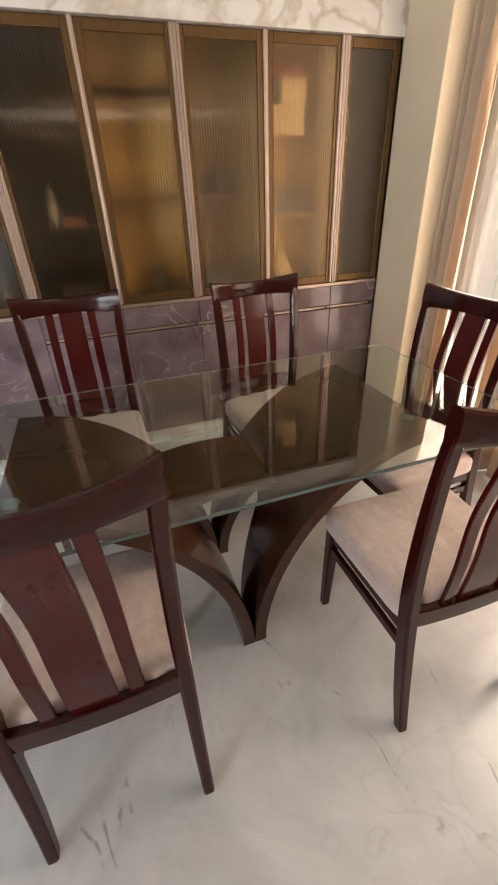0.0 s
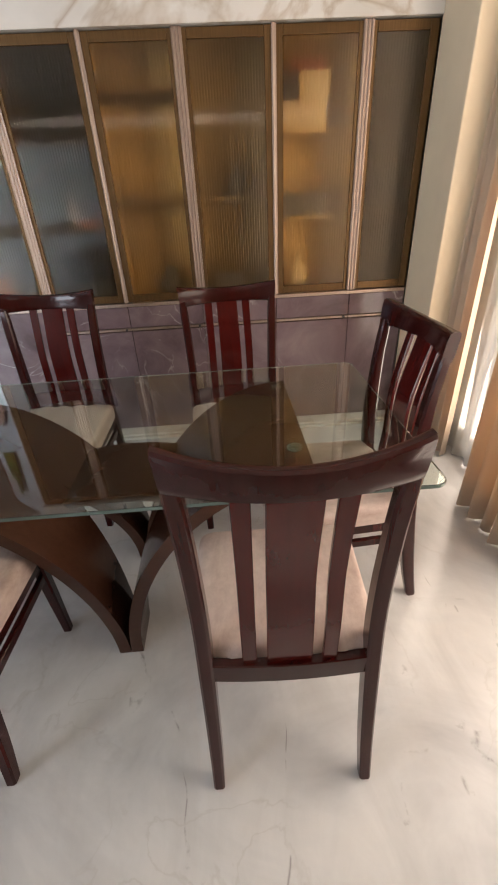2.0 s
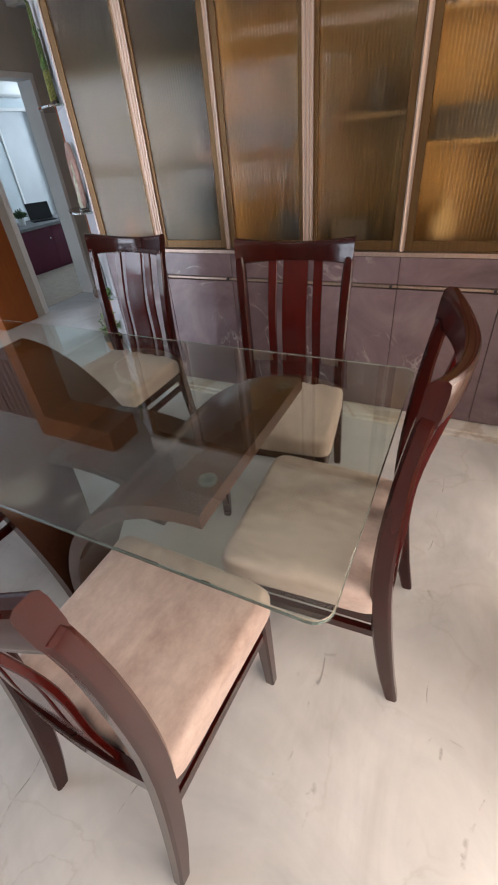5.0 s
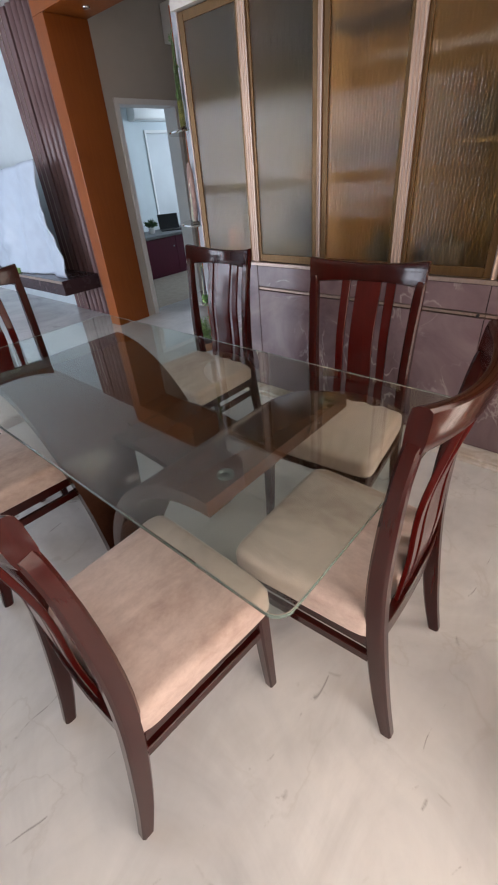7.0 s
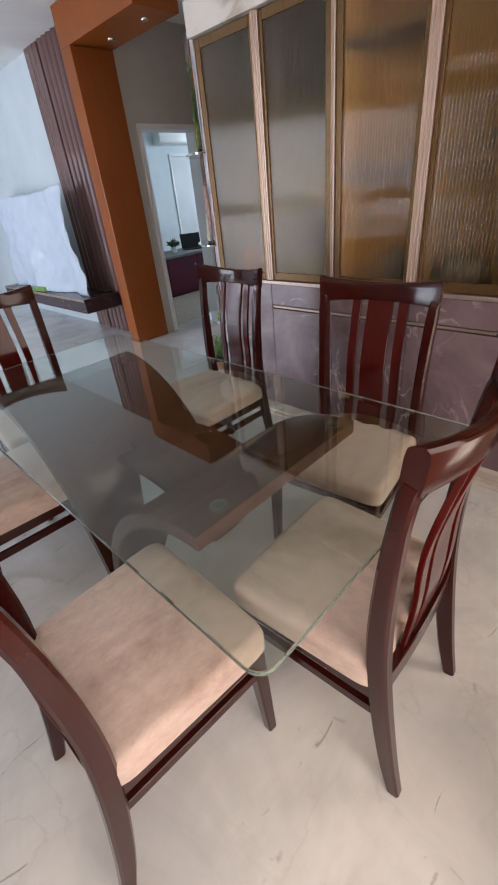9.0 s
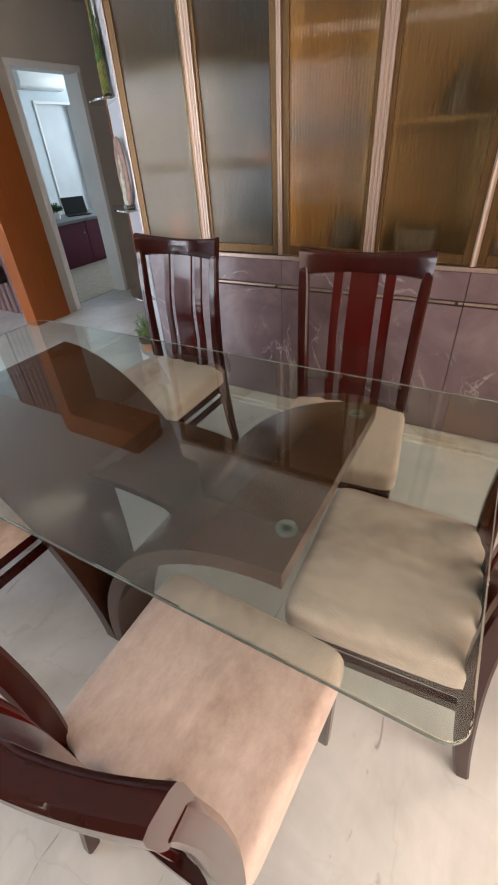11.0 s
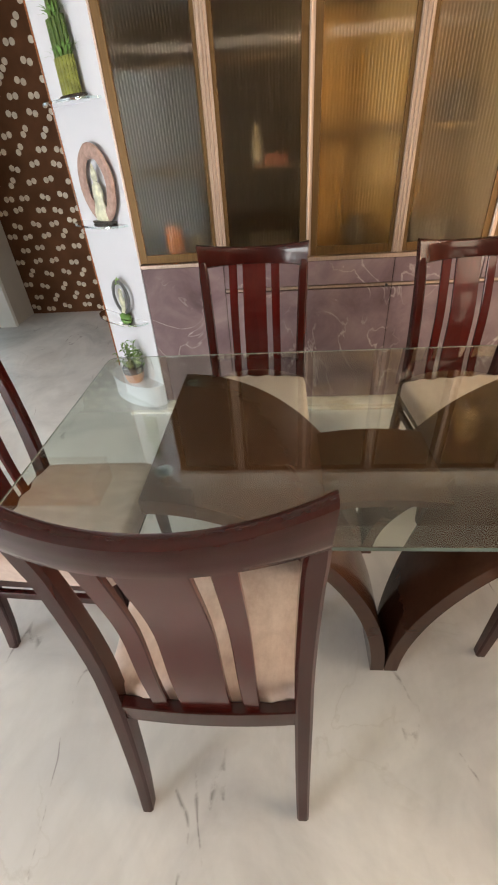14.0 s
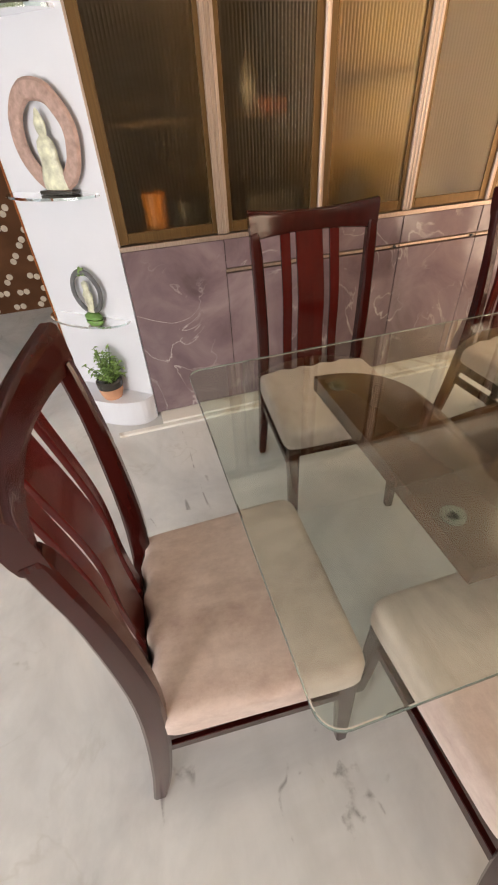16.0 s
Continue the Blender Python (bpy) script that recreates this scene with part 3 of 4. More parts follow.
# ---- dining chairs ----
def dining_chair():
    ob = thing("dining_chair", "dark mahogany dining chair with beige suede seat", "chair", group="chairs round the table")
    H = 1.082
    for s in (-1, 1):
        pts = spline([(s * 0.204, -0.262, 0.0), (s * 0.203, -0.228, 0.16), (s * 0.203, -0.190, 0.42), (s * 0.203, -0.178, 0.62), (s * 0.208, -0.188, 0.85), (s * 0.213, -0.203, 0.98), (s * 0.2155, -0.2095, H - 0.072)], 18)
        ws = [0.030 + 0.008 * min(1, i / 6) - 0.011 * max(0, (i - 14) / 4) for i in range(19)]
        ds = [0.034 + 0.016 * math.sin(math.pi * min(1, i / 13)) - 0.003 * max(0, (i - 13) / 5) for i in range(19)]
        part("back_leg", bar(pts, ws, ds, 0.35), MAHOGANY, ob, smooth=True)
        pts = [(s * 0.212, 0.232, 0.0), (s * 0.211, 0.222, 0.2), (s * 0.210, 0.212, 0.41)]
        part("front_leg", bar(pts, [0.030, 0.037, 0.042], [0.030, 0.037, 0.042], 0.3), MAHOGANY, ob, smooth=True)
        part("side_rail", bar([(s * 0.204, -0.185, 0.392), (s * 0.212, 0.20, 0.392)], 0.05, 0.022, 0.2, (0, 0, 1)), MAHOGANY, ob)
        part("side_stretcher", bar([(s * 0.204, -0.205, 0.318), (s * 0.215, 0.205, 0.318)], 0.030, 0.018, 0.2, (0, 0, 1)), MAHOGANY, ob)
    part("front_rail", bar([(-0.20, 0.214, 0.392), (0.20, 0.214, 0.392)], 0.05, 0.022, 0.2, (0, 0, 1)), MAHOGANY, ob)
    bow = lambda x, k: -k * (1 - (x / 0.22) ** 2)
    part("back_rail", bar([(x, -0.190 + bow(x, 0.012), 0.430) for x in [-0.19 + 0.38 * i / 10 for i in range(11)]], 0.062, 0.026, 0.2, (0, 0, 1)), MAHOGANY, ob, smooth=True)
    # crest rail: bowed backwards, dipped in the middle, with rising ends
    rings = []
    for i in range(25):
        u = -1 + 2 * i / 24
        x, y = 0.233 * u, -0.211 - 0.050 * (1 - u * u)
        zt = H - 0.024 + 0.024 * abs(u) ** 2.0
        zb = H - 0.094 + 0.004 * (1 - u * u)
        d = 0.0160 + 0.0025 * abs(u) ** 4
        zc, hh = (zt + zb) / 2, (zt - zb) / 2
        ring = []
        for k in range(20):
            a = 2 * math.pi * (k + 0.5) / 20
            c_, s_ = math.cos(a), math.sin(a)
            q = (abs(c_) ** 5 + abs(s_) ** 5) ** -0.2
            ring.append((x - 0.0065 * u ** 3 * (0.5 - 0.5 * s_ * q), y + d * c_ * q - 0.10 * hh * s_ * q, zc + hh * s_ * q))
        rings.append(ring)
    part("crest_rail", sweep(None, rings), MAHOGANY, ob, smooth=True)
    # slats: a wide splat between two slim ones, bent like the sitter's back
    for x0, x1, w0, w1, mat, name in ((0, 0, 0.108, 0.100, SPLAT_WOOD, "splat"), (-0.096, -0.092, 0.034, 0.036, SPLAT_WOOD, "slat"), (0.096, 0.092, 0.034, 0.036, SPLAT_WOOD, "slat")):
        pts = spline([(x0, -0.196, 0.448), (x0 + 0.25 * (x1 - x0), -0.208, 0.60), (x0 + 0.6 * (x1 - x0), -0.212, 0.78), (x1, -0.259 + 0.050 * (x1 / 0.233) ** 2, 0.992)], 14)
        ws = [w0 + (w1 - w0) * i / 14 for i in range(15)]
        part(name, bar(pts, ws, 0.013, 0.3), mat, ob, smooth=True)
    # seat cushion: rounded, narrower at the back, crowned a little
    bm = bmesh.new()
    layers = []
    for z, inset in ((0.414, 0.006), (0.420, 0.0), (0.466, 0.0), (0.480, 0.004), (0.489, 0.012), (0.493, 0.024)):
        ring = []
        for i in range(120):
            a = 2 * math.pi * (i + 0.5) / 120
            c_, s_ = math.cos(a), math.sin(a)
            p = 13
            k = (abs(c_) ** p + abs(s_) ** p) ** (-1 / p)
            u, v_ = c_ * k, s_ * k
            hw = 0.236 + 0.009 * v_ - inset
            hd = 0.217 - inset
            tuck = 0.014 * (0.5 + 0.5 * math.cos(2 * math.pi * u * hw / 0.088)) if v_ < -0.9 and z > 0.43 else 0.0
            ring.append((u * hw, 0.028 + v_ * hd + tuck, z))
        layers.append(ring)
    for kk in (0.85, 0.6, 0.3):
        layers.append([(x * kk, 0.028 + (y - 0.028) * kk, 0.493 + 0.008 * (1 - kk)) for x, y, z in layers[5]])
    sweep(None, layers, bm)
    part("seat_cushion", bm, SUEDE, ob, "beige suede cushion with faint brush marks", smooth=True)
    return ob


chair = dining_chair()
PLACES = ((1.555, 1.400, -1.5), (0.542, 1.464, 0), (1.855, 1.918, 92.5), (0.0, 1.823, -91.5), (1.493, 2.470, 185.9), (0.585, 2.540, 177.5))
chair.matrix_basis = pose(PLACES[0][0], PLACES[0][1], 0, 0, 0, PLACES[0][2])
for x, y, a in PLACES[1:]:
    copy_thing(chair, pose(x, y, 0, 0, 0, a))

# ---- curtains to the east ----
def curtain(name, label, y0, y1, x, waves, depth, mat, z0=0.012, z1=2.55):
    ob = thing(name, label, "curtain")
    bm = bmesh.new()
    n, rng = 120, random.Random(int(y0 * 100))
    ph = rng.uniform(0, 6)
    rows = []
    for j, z in enumerate([z0, 0.25, 0.7, 1.2, 1.7, 2.2, z1]):
        row = []
        for i in range(n + 1):
            u = i / n
            w = math.sin(2 * math.pi * waves * u + ph + 0.25 * math.sin(j)) + 0.35 * math.sin(2 * math.pi * waves * 1.7 * u + 1.3 * ph)
            row.append(bm.verts.new((x + depth * w * (1.05 - 0.08 * j) , y0 + (y1 - y0) * u, z)))
        rows.append(row)
    for r0, r1 in zip(rows, rows[1:]):
        for i in range(n):
            bm.faces.new((r0[i], r0[i + 1], r1[i + 1], r1[i]))
    cloth = part("cloth", bm, mat, ob, smooth=True)
    md = cloth.modifiers.new("thickness", "SOLIDIFY")
    md.thickness = 0.002
    return ob


curtain("curtain", "beige cloth curtain hanging to the floor", 2.68, 2.90, 2.73, 3, 0.030, DRAPE)
curtain("sheer_curtain", "white sheer curtain in front of the window", 0.45, 2.88, 2.81, 20, 0.022, SHEER)
curtain("curtain", "beige cloth curtain hanging to the floor", 1.72, 2.28, 2.625, 6, 0.038, DRAPE)
structure("baseboard_east", solid((2.588, 2.91, 0), (2.5975, 3.28, 0.09), 0.003), CREAM, "cream skirting at the pillar", "baseboard")

# ---- tube light on the south wall ----
tube = thing("tube_light", "long white tube light fixed high on the wall", "tube light")
part("housing", solid((0.26, -1.598, 2.41), (1.54, -1.545, 2.47), 0.006), PLASTIC, tube)
bm = lathe([(0.014, -0.60), (0.014, 0.60)], 16)
bm.transform(pose(0.9, -1.525, 2.44, 0, 90, 0))
part("tube", bm, LIT, tube, "glowing tube", smooth=True)

# ---- living area behind the column ----
flute = thing("fluted_panel", "plum brown panel with vertical flutes on the living room wall", "wall panel")
for i in range(8):
    x, w = -2.20 - 0.105 * (i + 1), 0.103
    ridge = [(x + w * k / 8, 3.905 - 0.034 * math.sin(math.pi * k / 8) ** 0.7) for k in range(9)]
    part("flute", prism([(x, 3.926), *ridge, (x + w, 3.926)], 0, CEIL - 0.002), FLUTED, flute, smooth=True)
part("flat_board", solid((-3.36, 3.880, 0), (-3.058, 3.926, CEIL - 0.002), 0.004), FLUTED, flute)
for x in (-3.26, -3.16):
    part("groove_strip", solid((x, 3.876, 0), (x + 0.008, 3.8795, CEIL - 0.002)), ROSE, flute)
con = thing("wall_console", "dark plum floating console under the fluted panel", "console")
part("box", solid((-5.2, 3.42, 0.33), (-2.62, 3.885, 0.49), 0.004), CONSOLE, con)
part("edge_strip", solid((-5.2, 3.414, 0.462), (-2.62, 3.4195, 0.49), 0.001, 1), ROSE, con)

bm = bmesh.new()
nx, nz = 60, 40
grid = []
for j in range(nz + 1):
    v_ = j / nz
    row = []
    for i in range(nx + 1):
        u = i / nx
        x = -4.9 + 2.10 * u + 0.16 * (1 - v_) * (u - 0.5)
        z = 0.495 + 1.16 * v_ - 0.05 * math.sin(3 * u) * v_
        fold = 0.035 * math.sin(9 * u + 3 * v_) + 0.022 * math.sin(26 * u - 6 * v_ * v_) + 0.05 * noise.noise((5 * u, 3 * v_, 1.7)) + 0.03 * noise.noise((14 * u, 8 * v_, 4.2))
        row.append(bm.verts.new((x, 3.60 + fold * (1.1 - 0.5 * v_) - 0.06 * (1 - v_), z)))
    grid.append(row)
for r0, r1 in zip(grid, grid[1:]):
    for i in range(nx):
        bm.faces.new((r0[i], r0[i + 1], r1[i + 1], r1[i]))
sheet = thing("dust_sheet", "thin white dust sheet draped over a screen on the console", "sheet")
cloth = part("cloth", bm, SHEET, sheet, smooth=True)
md = cloth.modifiers.new("thickness", "SOLIDIFY")
md.thickness = 0.003

# ---- air conditioners ----
def air_conditioner(m, label, w=0.86):
    ob = thing("air_conditioner", label, "air conditioner", m)
    prof = [(0, 0.0), (0.14, 0.0), (0.19, 0.03), (0.215, 0.09), (0.215, 0.24), (0.19, 0.29), (0, 0.29)]
    part("body", prism([(-a, b_) for a, b_ in prof], 0, w, "x", 0.008), PLASTIC, ob, smooth=True)
    part("louvre", solid((0.05, -0.17, -0.004), (w - 0.05, -0.06, 0.004), 0.002), GREY_DOOR, ob)
    return ob


air_conditioner(pose(-2.048, 4.94, 2.50, 0, 0, 90), "white split air conditioner above the bedroom doorway", 0.60)
air_conditioner(pose(-5.198, 6.66, 2.22, 0, 0, 90), "white split air conditioner on the bedroom wall")

# ---- bedroom seen through the doorway ----
low = thing("low_cabinet", "low maroon cabinet with a grey top in the bedroom", "cabinet")
part("body", solid((-4.30, 4.75, 0.006), (-3.625, 7.2, 0.58), 0.004), BED_WOOD, low)
part("top", solid((-4.32, 4.73, 0.5805), (-3.585, 7.22, 0.62), 0.006), BLANKET, low, "grey stone top")
for k in range(4):
    y0 = 4.76 + k * 0.61
    d = part("door", solid((-3.6245, y0, 0.05), (-3.605, y0 + 0.602, 0.572), 0.003), BED_WOOD, low)
    part("knob", solid((-3.6045, y0 + 0.53, 0.42), (-3.585, y0 + 0.555, 0.445), 0.006), STEEL, d)
small = thing("potted_plant", "small dark green plant in a white pot", "plant", pose(-3.95, 5.80, 0.6205))
part("pot", lathe([(0.001, 0), (0.045, 0), (0.055, 0.08), (0.048, 0.082), (0.001, 0.07)], 20), PLASTIC, small, smooth=True)
bm, rl = bmesh.new(), random.Random(9)
for k in range(60):
    a, up = rl.uniform(0, 6.28), rl.uniform(20, 75)
    bm.faces.new([bm.verts.new(pose(0.02 * math.cos(a), 0.02 * math.sin(a), 0.07 + rl.uniform(0, 0.06), up, 0, math.degrees(a) - 90) @ Vector(p)) for p in ((0, 0, 0), (0.012, 0.05, 0), (0, 0.11, -0.01), (-0.012, 0.05, 0))])
part("leaves", bm, painted("dark leaf", (0.05, 0.11, 0.04), 0.5, 0.3, 20), small)
lap = thing("laptop", "open black laptop on a low cabinet", "laptop", pose(-3.95, 6.20, 0.6205, 0, 0, 60))
part("keyboard", solid((-0.17, -0.12, 0), (0.17, 0.12, 0.016), 0.004), BLACK, lap)
bm = solid((-0.17, -0.006, 0), (0.17, 0.006, 0.23), 0.004)
bm.transform(pose(0, 0.125, 0.012, -18))
part("screen", bm, BLACK, lap)
inner = thing("door_1", "grey white panel door in the bedroom", "door", kind="structure")
part("door_leaf", solid((-5.33, 6.96, 0.004), (-5.29, 7.74, 2.09), 0.003), GREY_DOOR, inner)
for lo, hi in (((-5.37, 6.951, 0.006), (-5.18, 6.99, 2.058)), ((-5.37, 7.71, 0.006), (-5.18, 7.749, 2.058)), ((-5.373, 6.951, 2.059), (-5.177, 7.749, 2.099))):
    part("frame", solid(lo, hi, 0.003), WHITE, inner)
part("door_handle", solid((-5.285, 7.02, 1.0), (-5.25, 7.05, 1.14), 0.006), STEEL, inner)

# ---- ornaments on the glass shelves ----
ORNAMENT = painted("pinkish carved resin", (0.40, 0.26, 0.22), 0.6, 0.25, 40)
GREY_STONE = painted("dark grey resin", (0.10, 0.10, 0.105), 0.4, 0.2, 30)
JADE = painted("pale jade glaze", (0.55, 0.55, 0.42), 0.3, 0.4, 30)
GREEN = painted("green leaf", (0.10, 0.22, 0.05), 0.45, 0.35, 30)
LEAF_LIGHT = painted("light green leaf", (0.20, 0.34, 0.10), 0.5, 0.3, 30)
STALK = painted("green bamboo stalk", (0.075, 0.13, 0.03), 0.35, 0.25, 30)
YOUNG_STALK = painted("yellow green stalk", (0.20, 0.21, 0.045), 0.35, 0.35, 25)
TERRACOTTA = painted("terracotta", (0.58, 0.29, 0.17), 0.6, 0.12, 20)
DARK_GLAZE = painted("dark glaze", (0.035, 0.030, 0.025), 0.25, 0.2, 20)


def on_panel(u, n, z, turn=0):
    return TO_PANEL @ pose(u, n, z, 0, 0, turn)


def oval_ring(bm, rx, rz, cz, tube_w, tube_d, segs=48):
    rings = []
    for i in range(segs):
        a = 2 * math.pi * i / segs
        c_, s_ = math.cos(a), math.sin(a)
        rr = 1 + 0.03 * noise.noise((3 * c_, 3 * s_, 0.5)) + 0.010 * math.sin(24 * a)
        ring = []
        for k in range(8):
            b_ = 2 * math.pi * k / 8
            off = tube_w * math.cos(b_)
            ring.append(((rx * rr + off) * c_, tube_d * math.sin(b_), cz + (rz * rr + off) * s_))
        rings.append(ring)
    vs = [[bm.verts.new(p) for p in r] for r in rings]
    for i in range(segs):
        r0, r1 = vs[i], vs[(i + 1) % segs]
        for k in range(8):
            bm.faces.new((r0[k], r0[(k + 1) % 8], r1[(k + 1) % 8], r1[k]))
    return bm


orn = thing("ring_ornament", "oval pinkish carved ring ornament on a glass shelf", "ornament", on_panel(0.205, 0.028, SHELF_Z[1] + 0.001) @ Matrix.Diagonal((1, 0.6, 1, 1)))
part("ring", oval_ring(bmesh.new(), 0.130, 0.148, 0.182, 0.034, 0.026), ORNAMENT, orn, smooth=True)
part("foot", solid((-0.085, -0.034, 0), (0.085, 0.045, 0.014), 0.004), DARK_GLAZE, orn)
fig = thing("statuette", "small pale green and white seated statuette", "statuette", on_panel(0.207, 0.032, SHELF_Z[1] + 0.0155) @ Matrix.Diagonal((1.3, 0.45, 1.16, 1)))
part("figure", lathe([(0.001, 0), (0.046, 0.002), (0.052, 0.030), (0.040, 0.060), (0.034, 0.085), (0.036, 0.115), (0.030, 0.140), (0.014, 0.155), (0.020, 0.170), (0.021, 0.188), (0.013, 0.205), (0.006, 0.222), (0.001, 0.226)], 16), JADE, fig, smooth=True)

orn = thing("ring_ornament", "small dark grey ring ornament with green base", "ornament", on_panel(0.222, 0.032, SHELF_Z[0] + 0.001) @ Matrix.Diagonal((1, 0.55, 1, 1)))
part("ring", oval_ring(bmesh.new(), 0.078, 0.092, 0.130, 0.013, 0.014), GREY_STONE, orn, smooth=True)
part("foot", lathe([(0.001, 0), (0.048, 0.002), (0.050, 0.014), (0.036, 0.028), (0.026, 0.032), (0.001, 0.033)], 20), GREEN, orn, "leafy green base", smooth=True)
fig = thing("statuette", "small white and dark statuette inside a ring", "statuette", on_panel(0.222, 0.032, SHELF_Z[0] + 0.0345) @ Matrix.Diagonal((1.1, 0.5, 1, 1)))
part("figure", lathe([(0.001, 0), (0.024, 0.002), (0.018, 0.030), (0.022, 0.060), (0.026, 0.085), (0.014, 0.105), (0.017, 0.122), (0.016, 0.140), (0.001, 0.150)], 14), JADE, fig, smooth=True)
bm = bmesh.new()
rng = random.Random(3)
for i in range(16):
    m = pose(rng.uniform(-0.018, 0.018), rng.uniform(-0.015, 0.015), rng.uniform(0.205, 0.24), rng.uniform(-60, 60), rng.uniform(-60, 60), rng.uniform(0, 360))
    bmesh.ops.create_icosphere(bm, subdivisions=1, radius=0.012, matrix=m @ Matrix.Diagonal((1, 0.6, 0.25, 1)))
part("leaves", bm, LEAF_LIGHT, orn, "bright green leaves")


def leaf(bm, m, length, width):
    pts = [(0, 0, 0), (width / 2, length * 0.4, 0.004), (0, length, -0.006), (-width / 2, length * 0.4, 0.004)]
    bm.faces.new([bm.verts.new(m @ Vector(p)) for p in pts])


plant = thing("potted_plant", "small bushy green plant in a terracotta pot", "plant", on_panel(0.205, 0.078, 0.1505) @ Matrix.Scale(1.08, 4))
part("pot", lathe([(0.001, 0), (0.046, 0), (0.056, 0.030), (0.060, 0.058), (0.055, 0.060), (0.001, 0.060)], 28), TERRACOTTA, plant, smooth=True)
part("pot_rim", lathe([(0.054, 0.0605), (0.062, 0.062), (0.064, 0.092), (0.056, 0.100), (0.050, 0.094), (0.001, 0.090)], 28), DARK_GLAZE, plant, "dark glazed upper band", smooth=True)
bm, stems = bmesh.new(), bmesh.new()
for i in range(34):
    a, out, h = rng.uniform(0, 6.28), rng.uniform(0.01, 0.095), rng.uniform(0.12, 0.27)
    h -= 0.6 * max(0.0, out - 0.05)
    tip = Vector((out * math.cos(a), out * math.sin(a), h))
    root = Vector((0.25 * tip.x, 0.25 * tip.y, 0.09))
    bar([root, (root + tip) / 2 + Vector((0, 0, 0.01)), tip], 0.003, 0.003, 0.3, (0.3, 1, 0.1), stems)
    for k in range(9):
        p = root.lerp(tip, 0.35 + 0.65 * k / 8)
        leaf(bm, Matrix.Translation(p) @ pose(0, 0, 0, rng.uniform(-10, 50), rng.uniform(-30, 30), rng.uniform(0, 360)), rng.uniform(0.022, 0.038), rng.uniform(0.010, 0.016))
part("stems", stems, STALK, plant)
part("leaves", bm, LEAF_LIGHT, plant, "many small green leaves")

bamboo = thing("lucky_bamboo", "tiered green lucky bamboo in a glass bowl", "plant", on_panel(0.235, 0.028, SHELF_Z[2] + 0.001) @ Matrix.Diagonal((2.4, 0.42, 1, 1)))
part("bowl", lathe([(0.001, 0), (0.050, 0.001), (0.056, 0.012), (0.048, 0.020), (0.001, 0.018)], 24), DARK_GLAZE, bamboo, smooth=True)
for count, rad, z0, z1 in ((16, 0.038, 0.018, 0.15), (11, 0.028, 0.03, 0.28), (6, 0.015, 0.04, 0.42)):
    for i in range(count):
        a = 2 * math.pi * i / count
        x, y = rad * math.cos(a), rad * math.sin(a)
        prof = []
        for k in range(9):
            z = z0 + (z1 - z0) * k / 8
            prof += [(0.0062, z), (0.0072, z + 0.002), (0.0062, z + 0.004)]
        part("stalk", lathe(prof, 7, (x * (0.8 + 0.2 * (count < 16)), y, 0)), YOUNG_STALK if count == 16 else STALK, bamboo, smooth=True)
bm = bmesh.new()
for i in range(60):
    a, z = rng.uniform(0, 6.28), rng.choice((0.16, 0.29, 0.43))
    rr = 0.038 if z < 0.2 else 0.022
    leaf(bm, Matrix.Translation((rr * math.cos(a), rr * math.sin(a), z + rng.uniform(-0.01, 0.02))) @ pose(0, 0, 0, rng.uniform(20, 80), 0, math.degrees(a) - 90), 0.04, 0.011)
part("leaves", bm, GREEN, bamboo)


# ---- things behind the reeded glass ----
ORANGE = painted("orange tin", (0.36, 0.13, 0.025), 0.45, 0.1)
CREAM_BOX = painted("cream card", (0.62, 0.52, 0.34), 0.7, 0.08)
RED = painted("dull red", (0.22, 0.062, 0.04), 0.5, 0.15)
CHINA = painted("grey white china", (0.40, 0.40, 0.38), 0.25, 0.04)


def tin(x, y, z, w, h, mat, label, lidded=True):
    ob = thing("storage_tin", label, "tin", pose(x, y, z))
    part("body", lathe([(0.001, 0), (w / 2, 0), (w / 2, h * 0.85), (0.001, h * 0.85)], 24), mat, ob, smooth=True)
    if lidded:
        part("lid", lathe([(0.001, h * 0.852), (w / 2 + 0.003, h * 0.852), (w / 2 + 0.003, h), (0.001, h)], 24), mat, ob, smooth=True)


def carton(x, y, z, w, h, mat, label, d=0.12):
    ob = thing("box", label, "box", pose(x, y, z))
    part("body", solid((-w / 2, -d / 2, 0), (w / 2, d / 2, h * 0.8), 0.003), mat, ob)
    part("lid", solid((-w / 2 - 0.003, -d / 2 - 0.003, h * 0.8 + 0.0005), (w / 2 + 0.003, d / 2 + 0.003, h), 0.003), mat, ob)


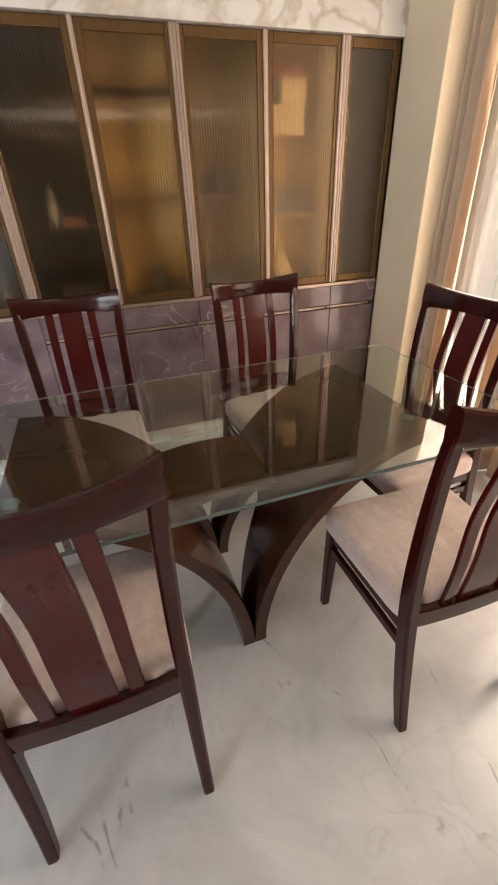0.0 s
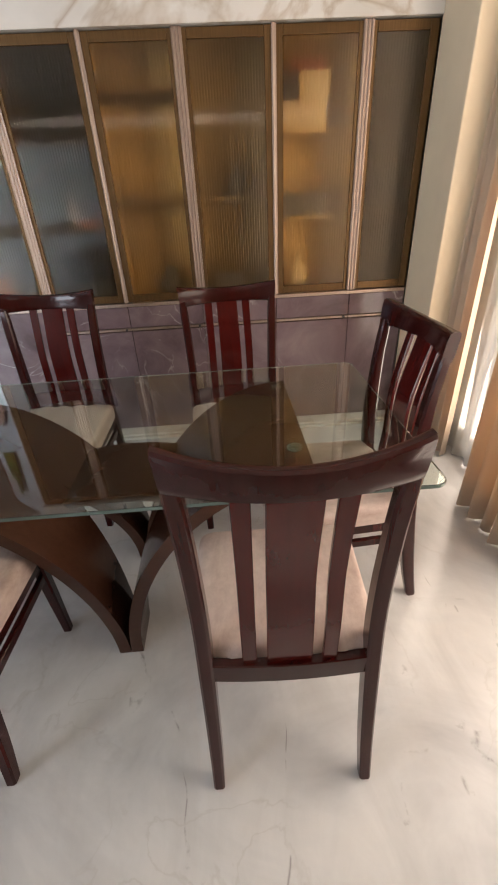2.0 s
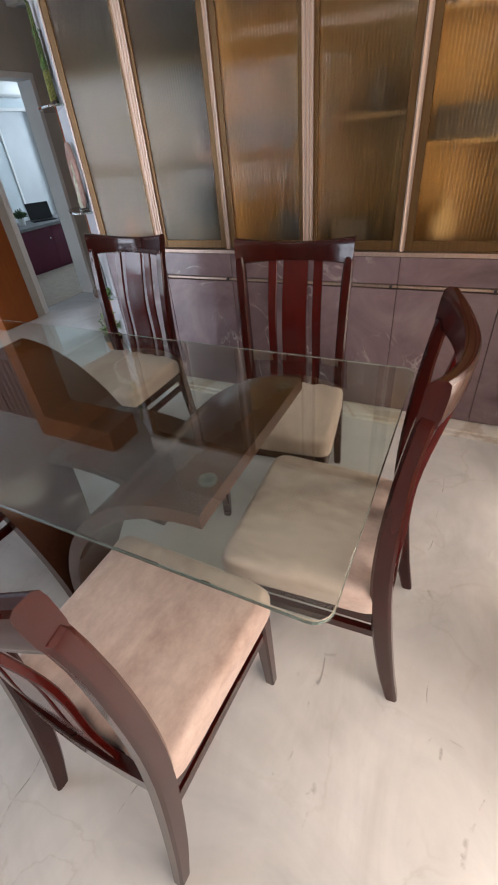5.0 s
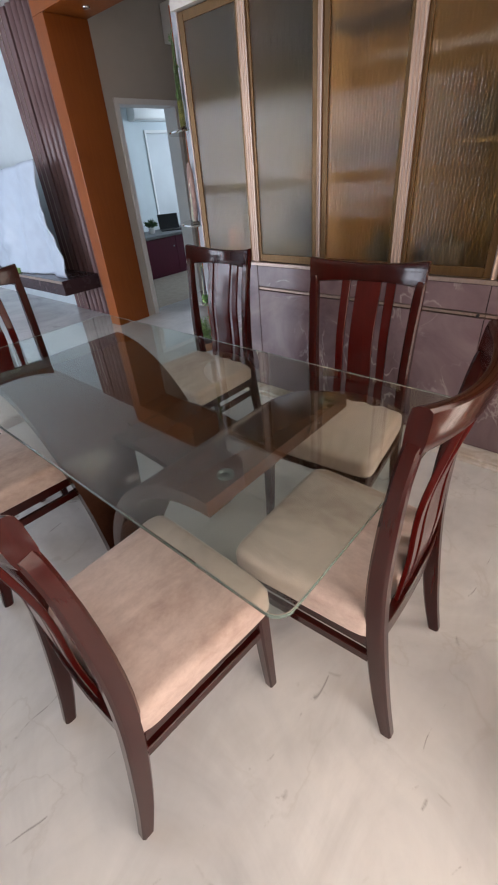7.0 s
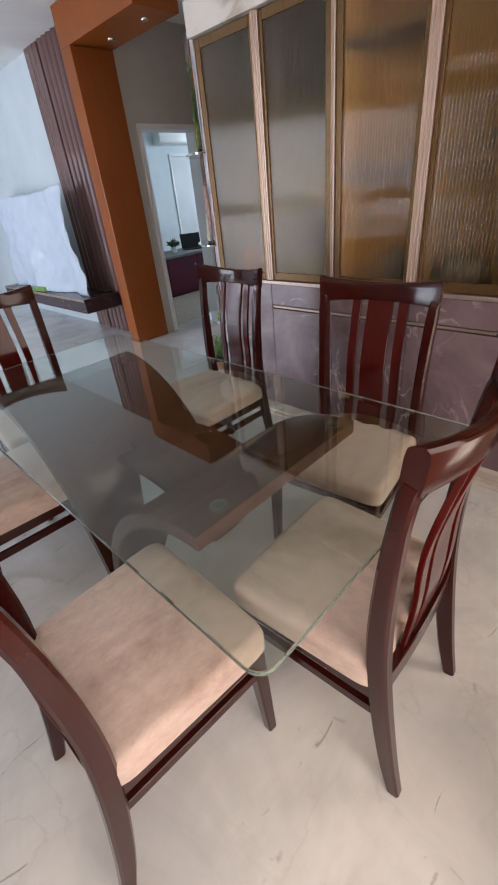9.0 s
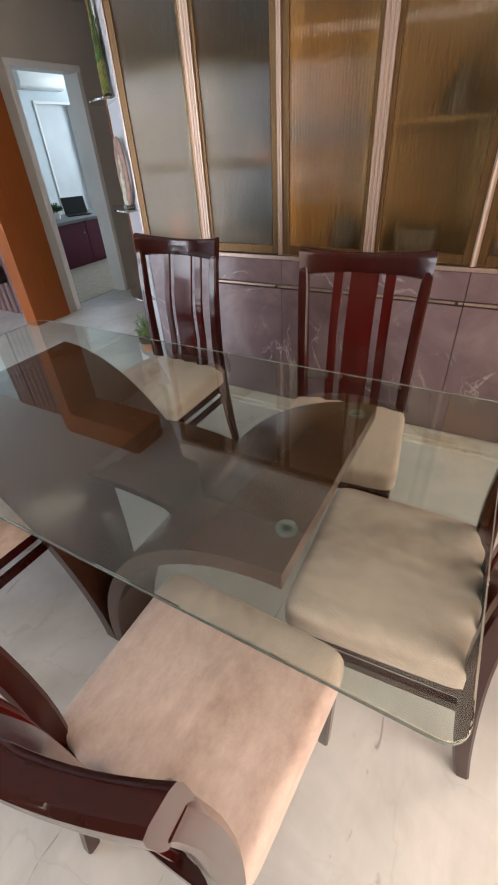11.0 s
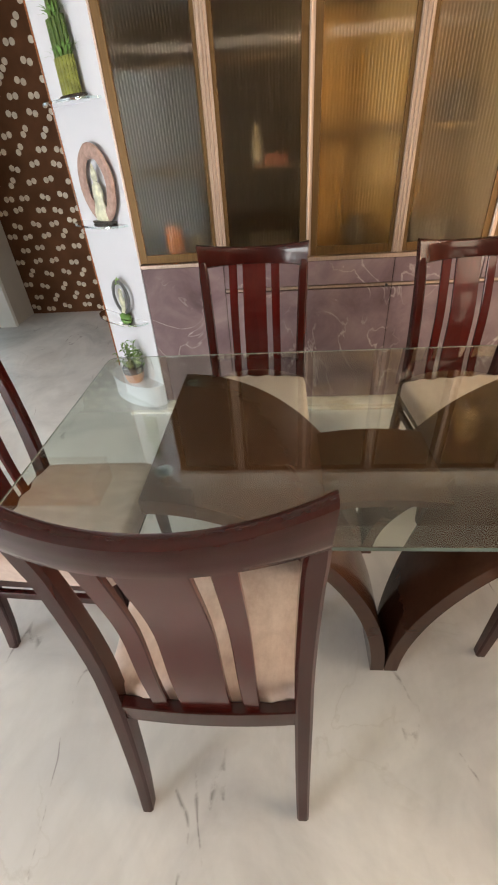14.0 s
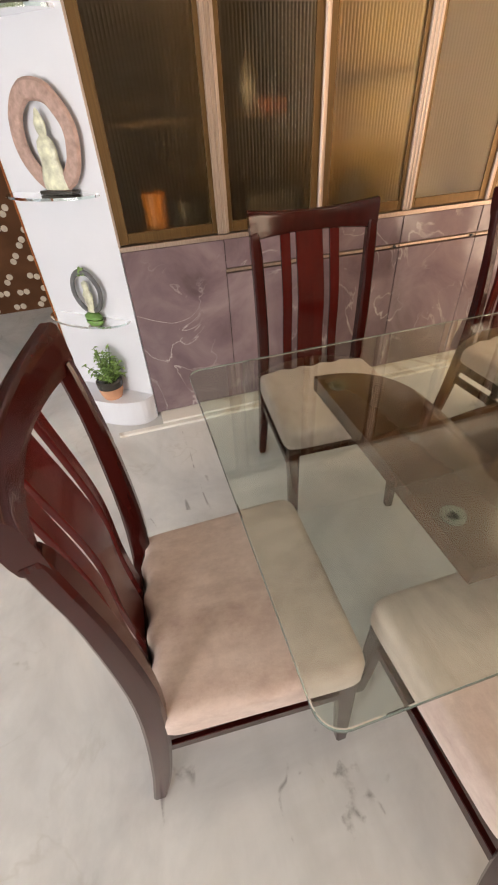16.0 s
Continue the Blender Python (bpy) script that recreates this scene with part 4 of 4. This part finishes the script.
def vase(x, y, z, w, h, mat, label):
    ob = thing("vase", label, "vase", pose(x, y, z))
    part("body", lathe([(0.001, 0), (w * 0.3, 0), (w * 0.5, h * 0.35), (w * 0.42, h * 0.62), (w * 0.2, h * 0.8), (w * 0.24, h * 0.97), (w * 0.20, h), (w * 0.16, h * 0.8), (0.001, h * 0.7)], 28), mat, ob, smooth=True)


tin(0.125, 3.42, 0.901, 0.10, 0.17, ORANGE, "orange storage tin behind reeded glass")
tin(0.27, 3.46, 0.901, 0.12, 0.12, DARK_GLAZE, "dark tin behind reeded glass")
vase(0.60, 3.52, 1.3145, 0.07, 0.17, CHINA, "white china vase behind reeded glass")
carton(0.66, 3.43, 0.901, 0.22, 0.12, DARK_GLAZE, "dark box behind reeded glass")
carton(0.70, 3.49, 1.3145, 0.12, 0.045, RED, "flat dull red box behind reeded glass", 0.08)
vase(1.13, 3.50, 0.901, 0.15, 0.16, GREY_STONE, "dark squat pot behind reeded glass")
vase(1.58, 3.52, 1.4345, 0.11, 0.16, GREY_STONE, "dark pot behind reeded glass")
carton(1.50, 3.46, 0.901, 0.18, 0.12, GREY_STONE, "dark box on the cabinet floor")
carton(1.97, 3.51, 1.7345, 0.24, 0.13, CREAM_BOX, "cream card box on a cabinet shelf")
carton(2.02, 3.51, 1.8655, 0.16, 0.12, CREAM_BOX, "small cream box on another box")
tin(1.90, 3.51, 1.8655, 0.09, 0.13, DARK_GLAZE, "dark tin on a cabinet shelf")
carton(1.98, 3.51, 1.9865, 0.18, 0.05, RED, "flat dull red box on top")
carton(1.98, 3.51, 1.3145, 0.28, 0.12, GREY_STONE, "grey box on a cabinet shelf")
vase(1.93, 3.44, 0.901, 0.15, 0.20, CREAM_BOX, "cream vase on the cabinet floor")

cloth = thing("folded_cloth", "bright green folded cloth on the dark console", "cloth", pose(-3.95, 3.50, 0.4905, 0, 0, 12))
for k in range(3):
    part("fold", solid((-0.15 + 0.006 * k, -0.065 + 0.004 * k, 0.019 * k), (0.15 - 0.004 * k, 0.065 - 0.003 * k, 0.019 * k + 0.0185), 0.008, 3), LEAF_LIGHT, cloth, smooth=True)
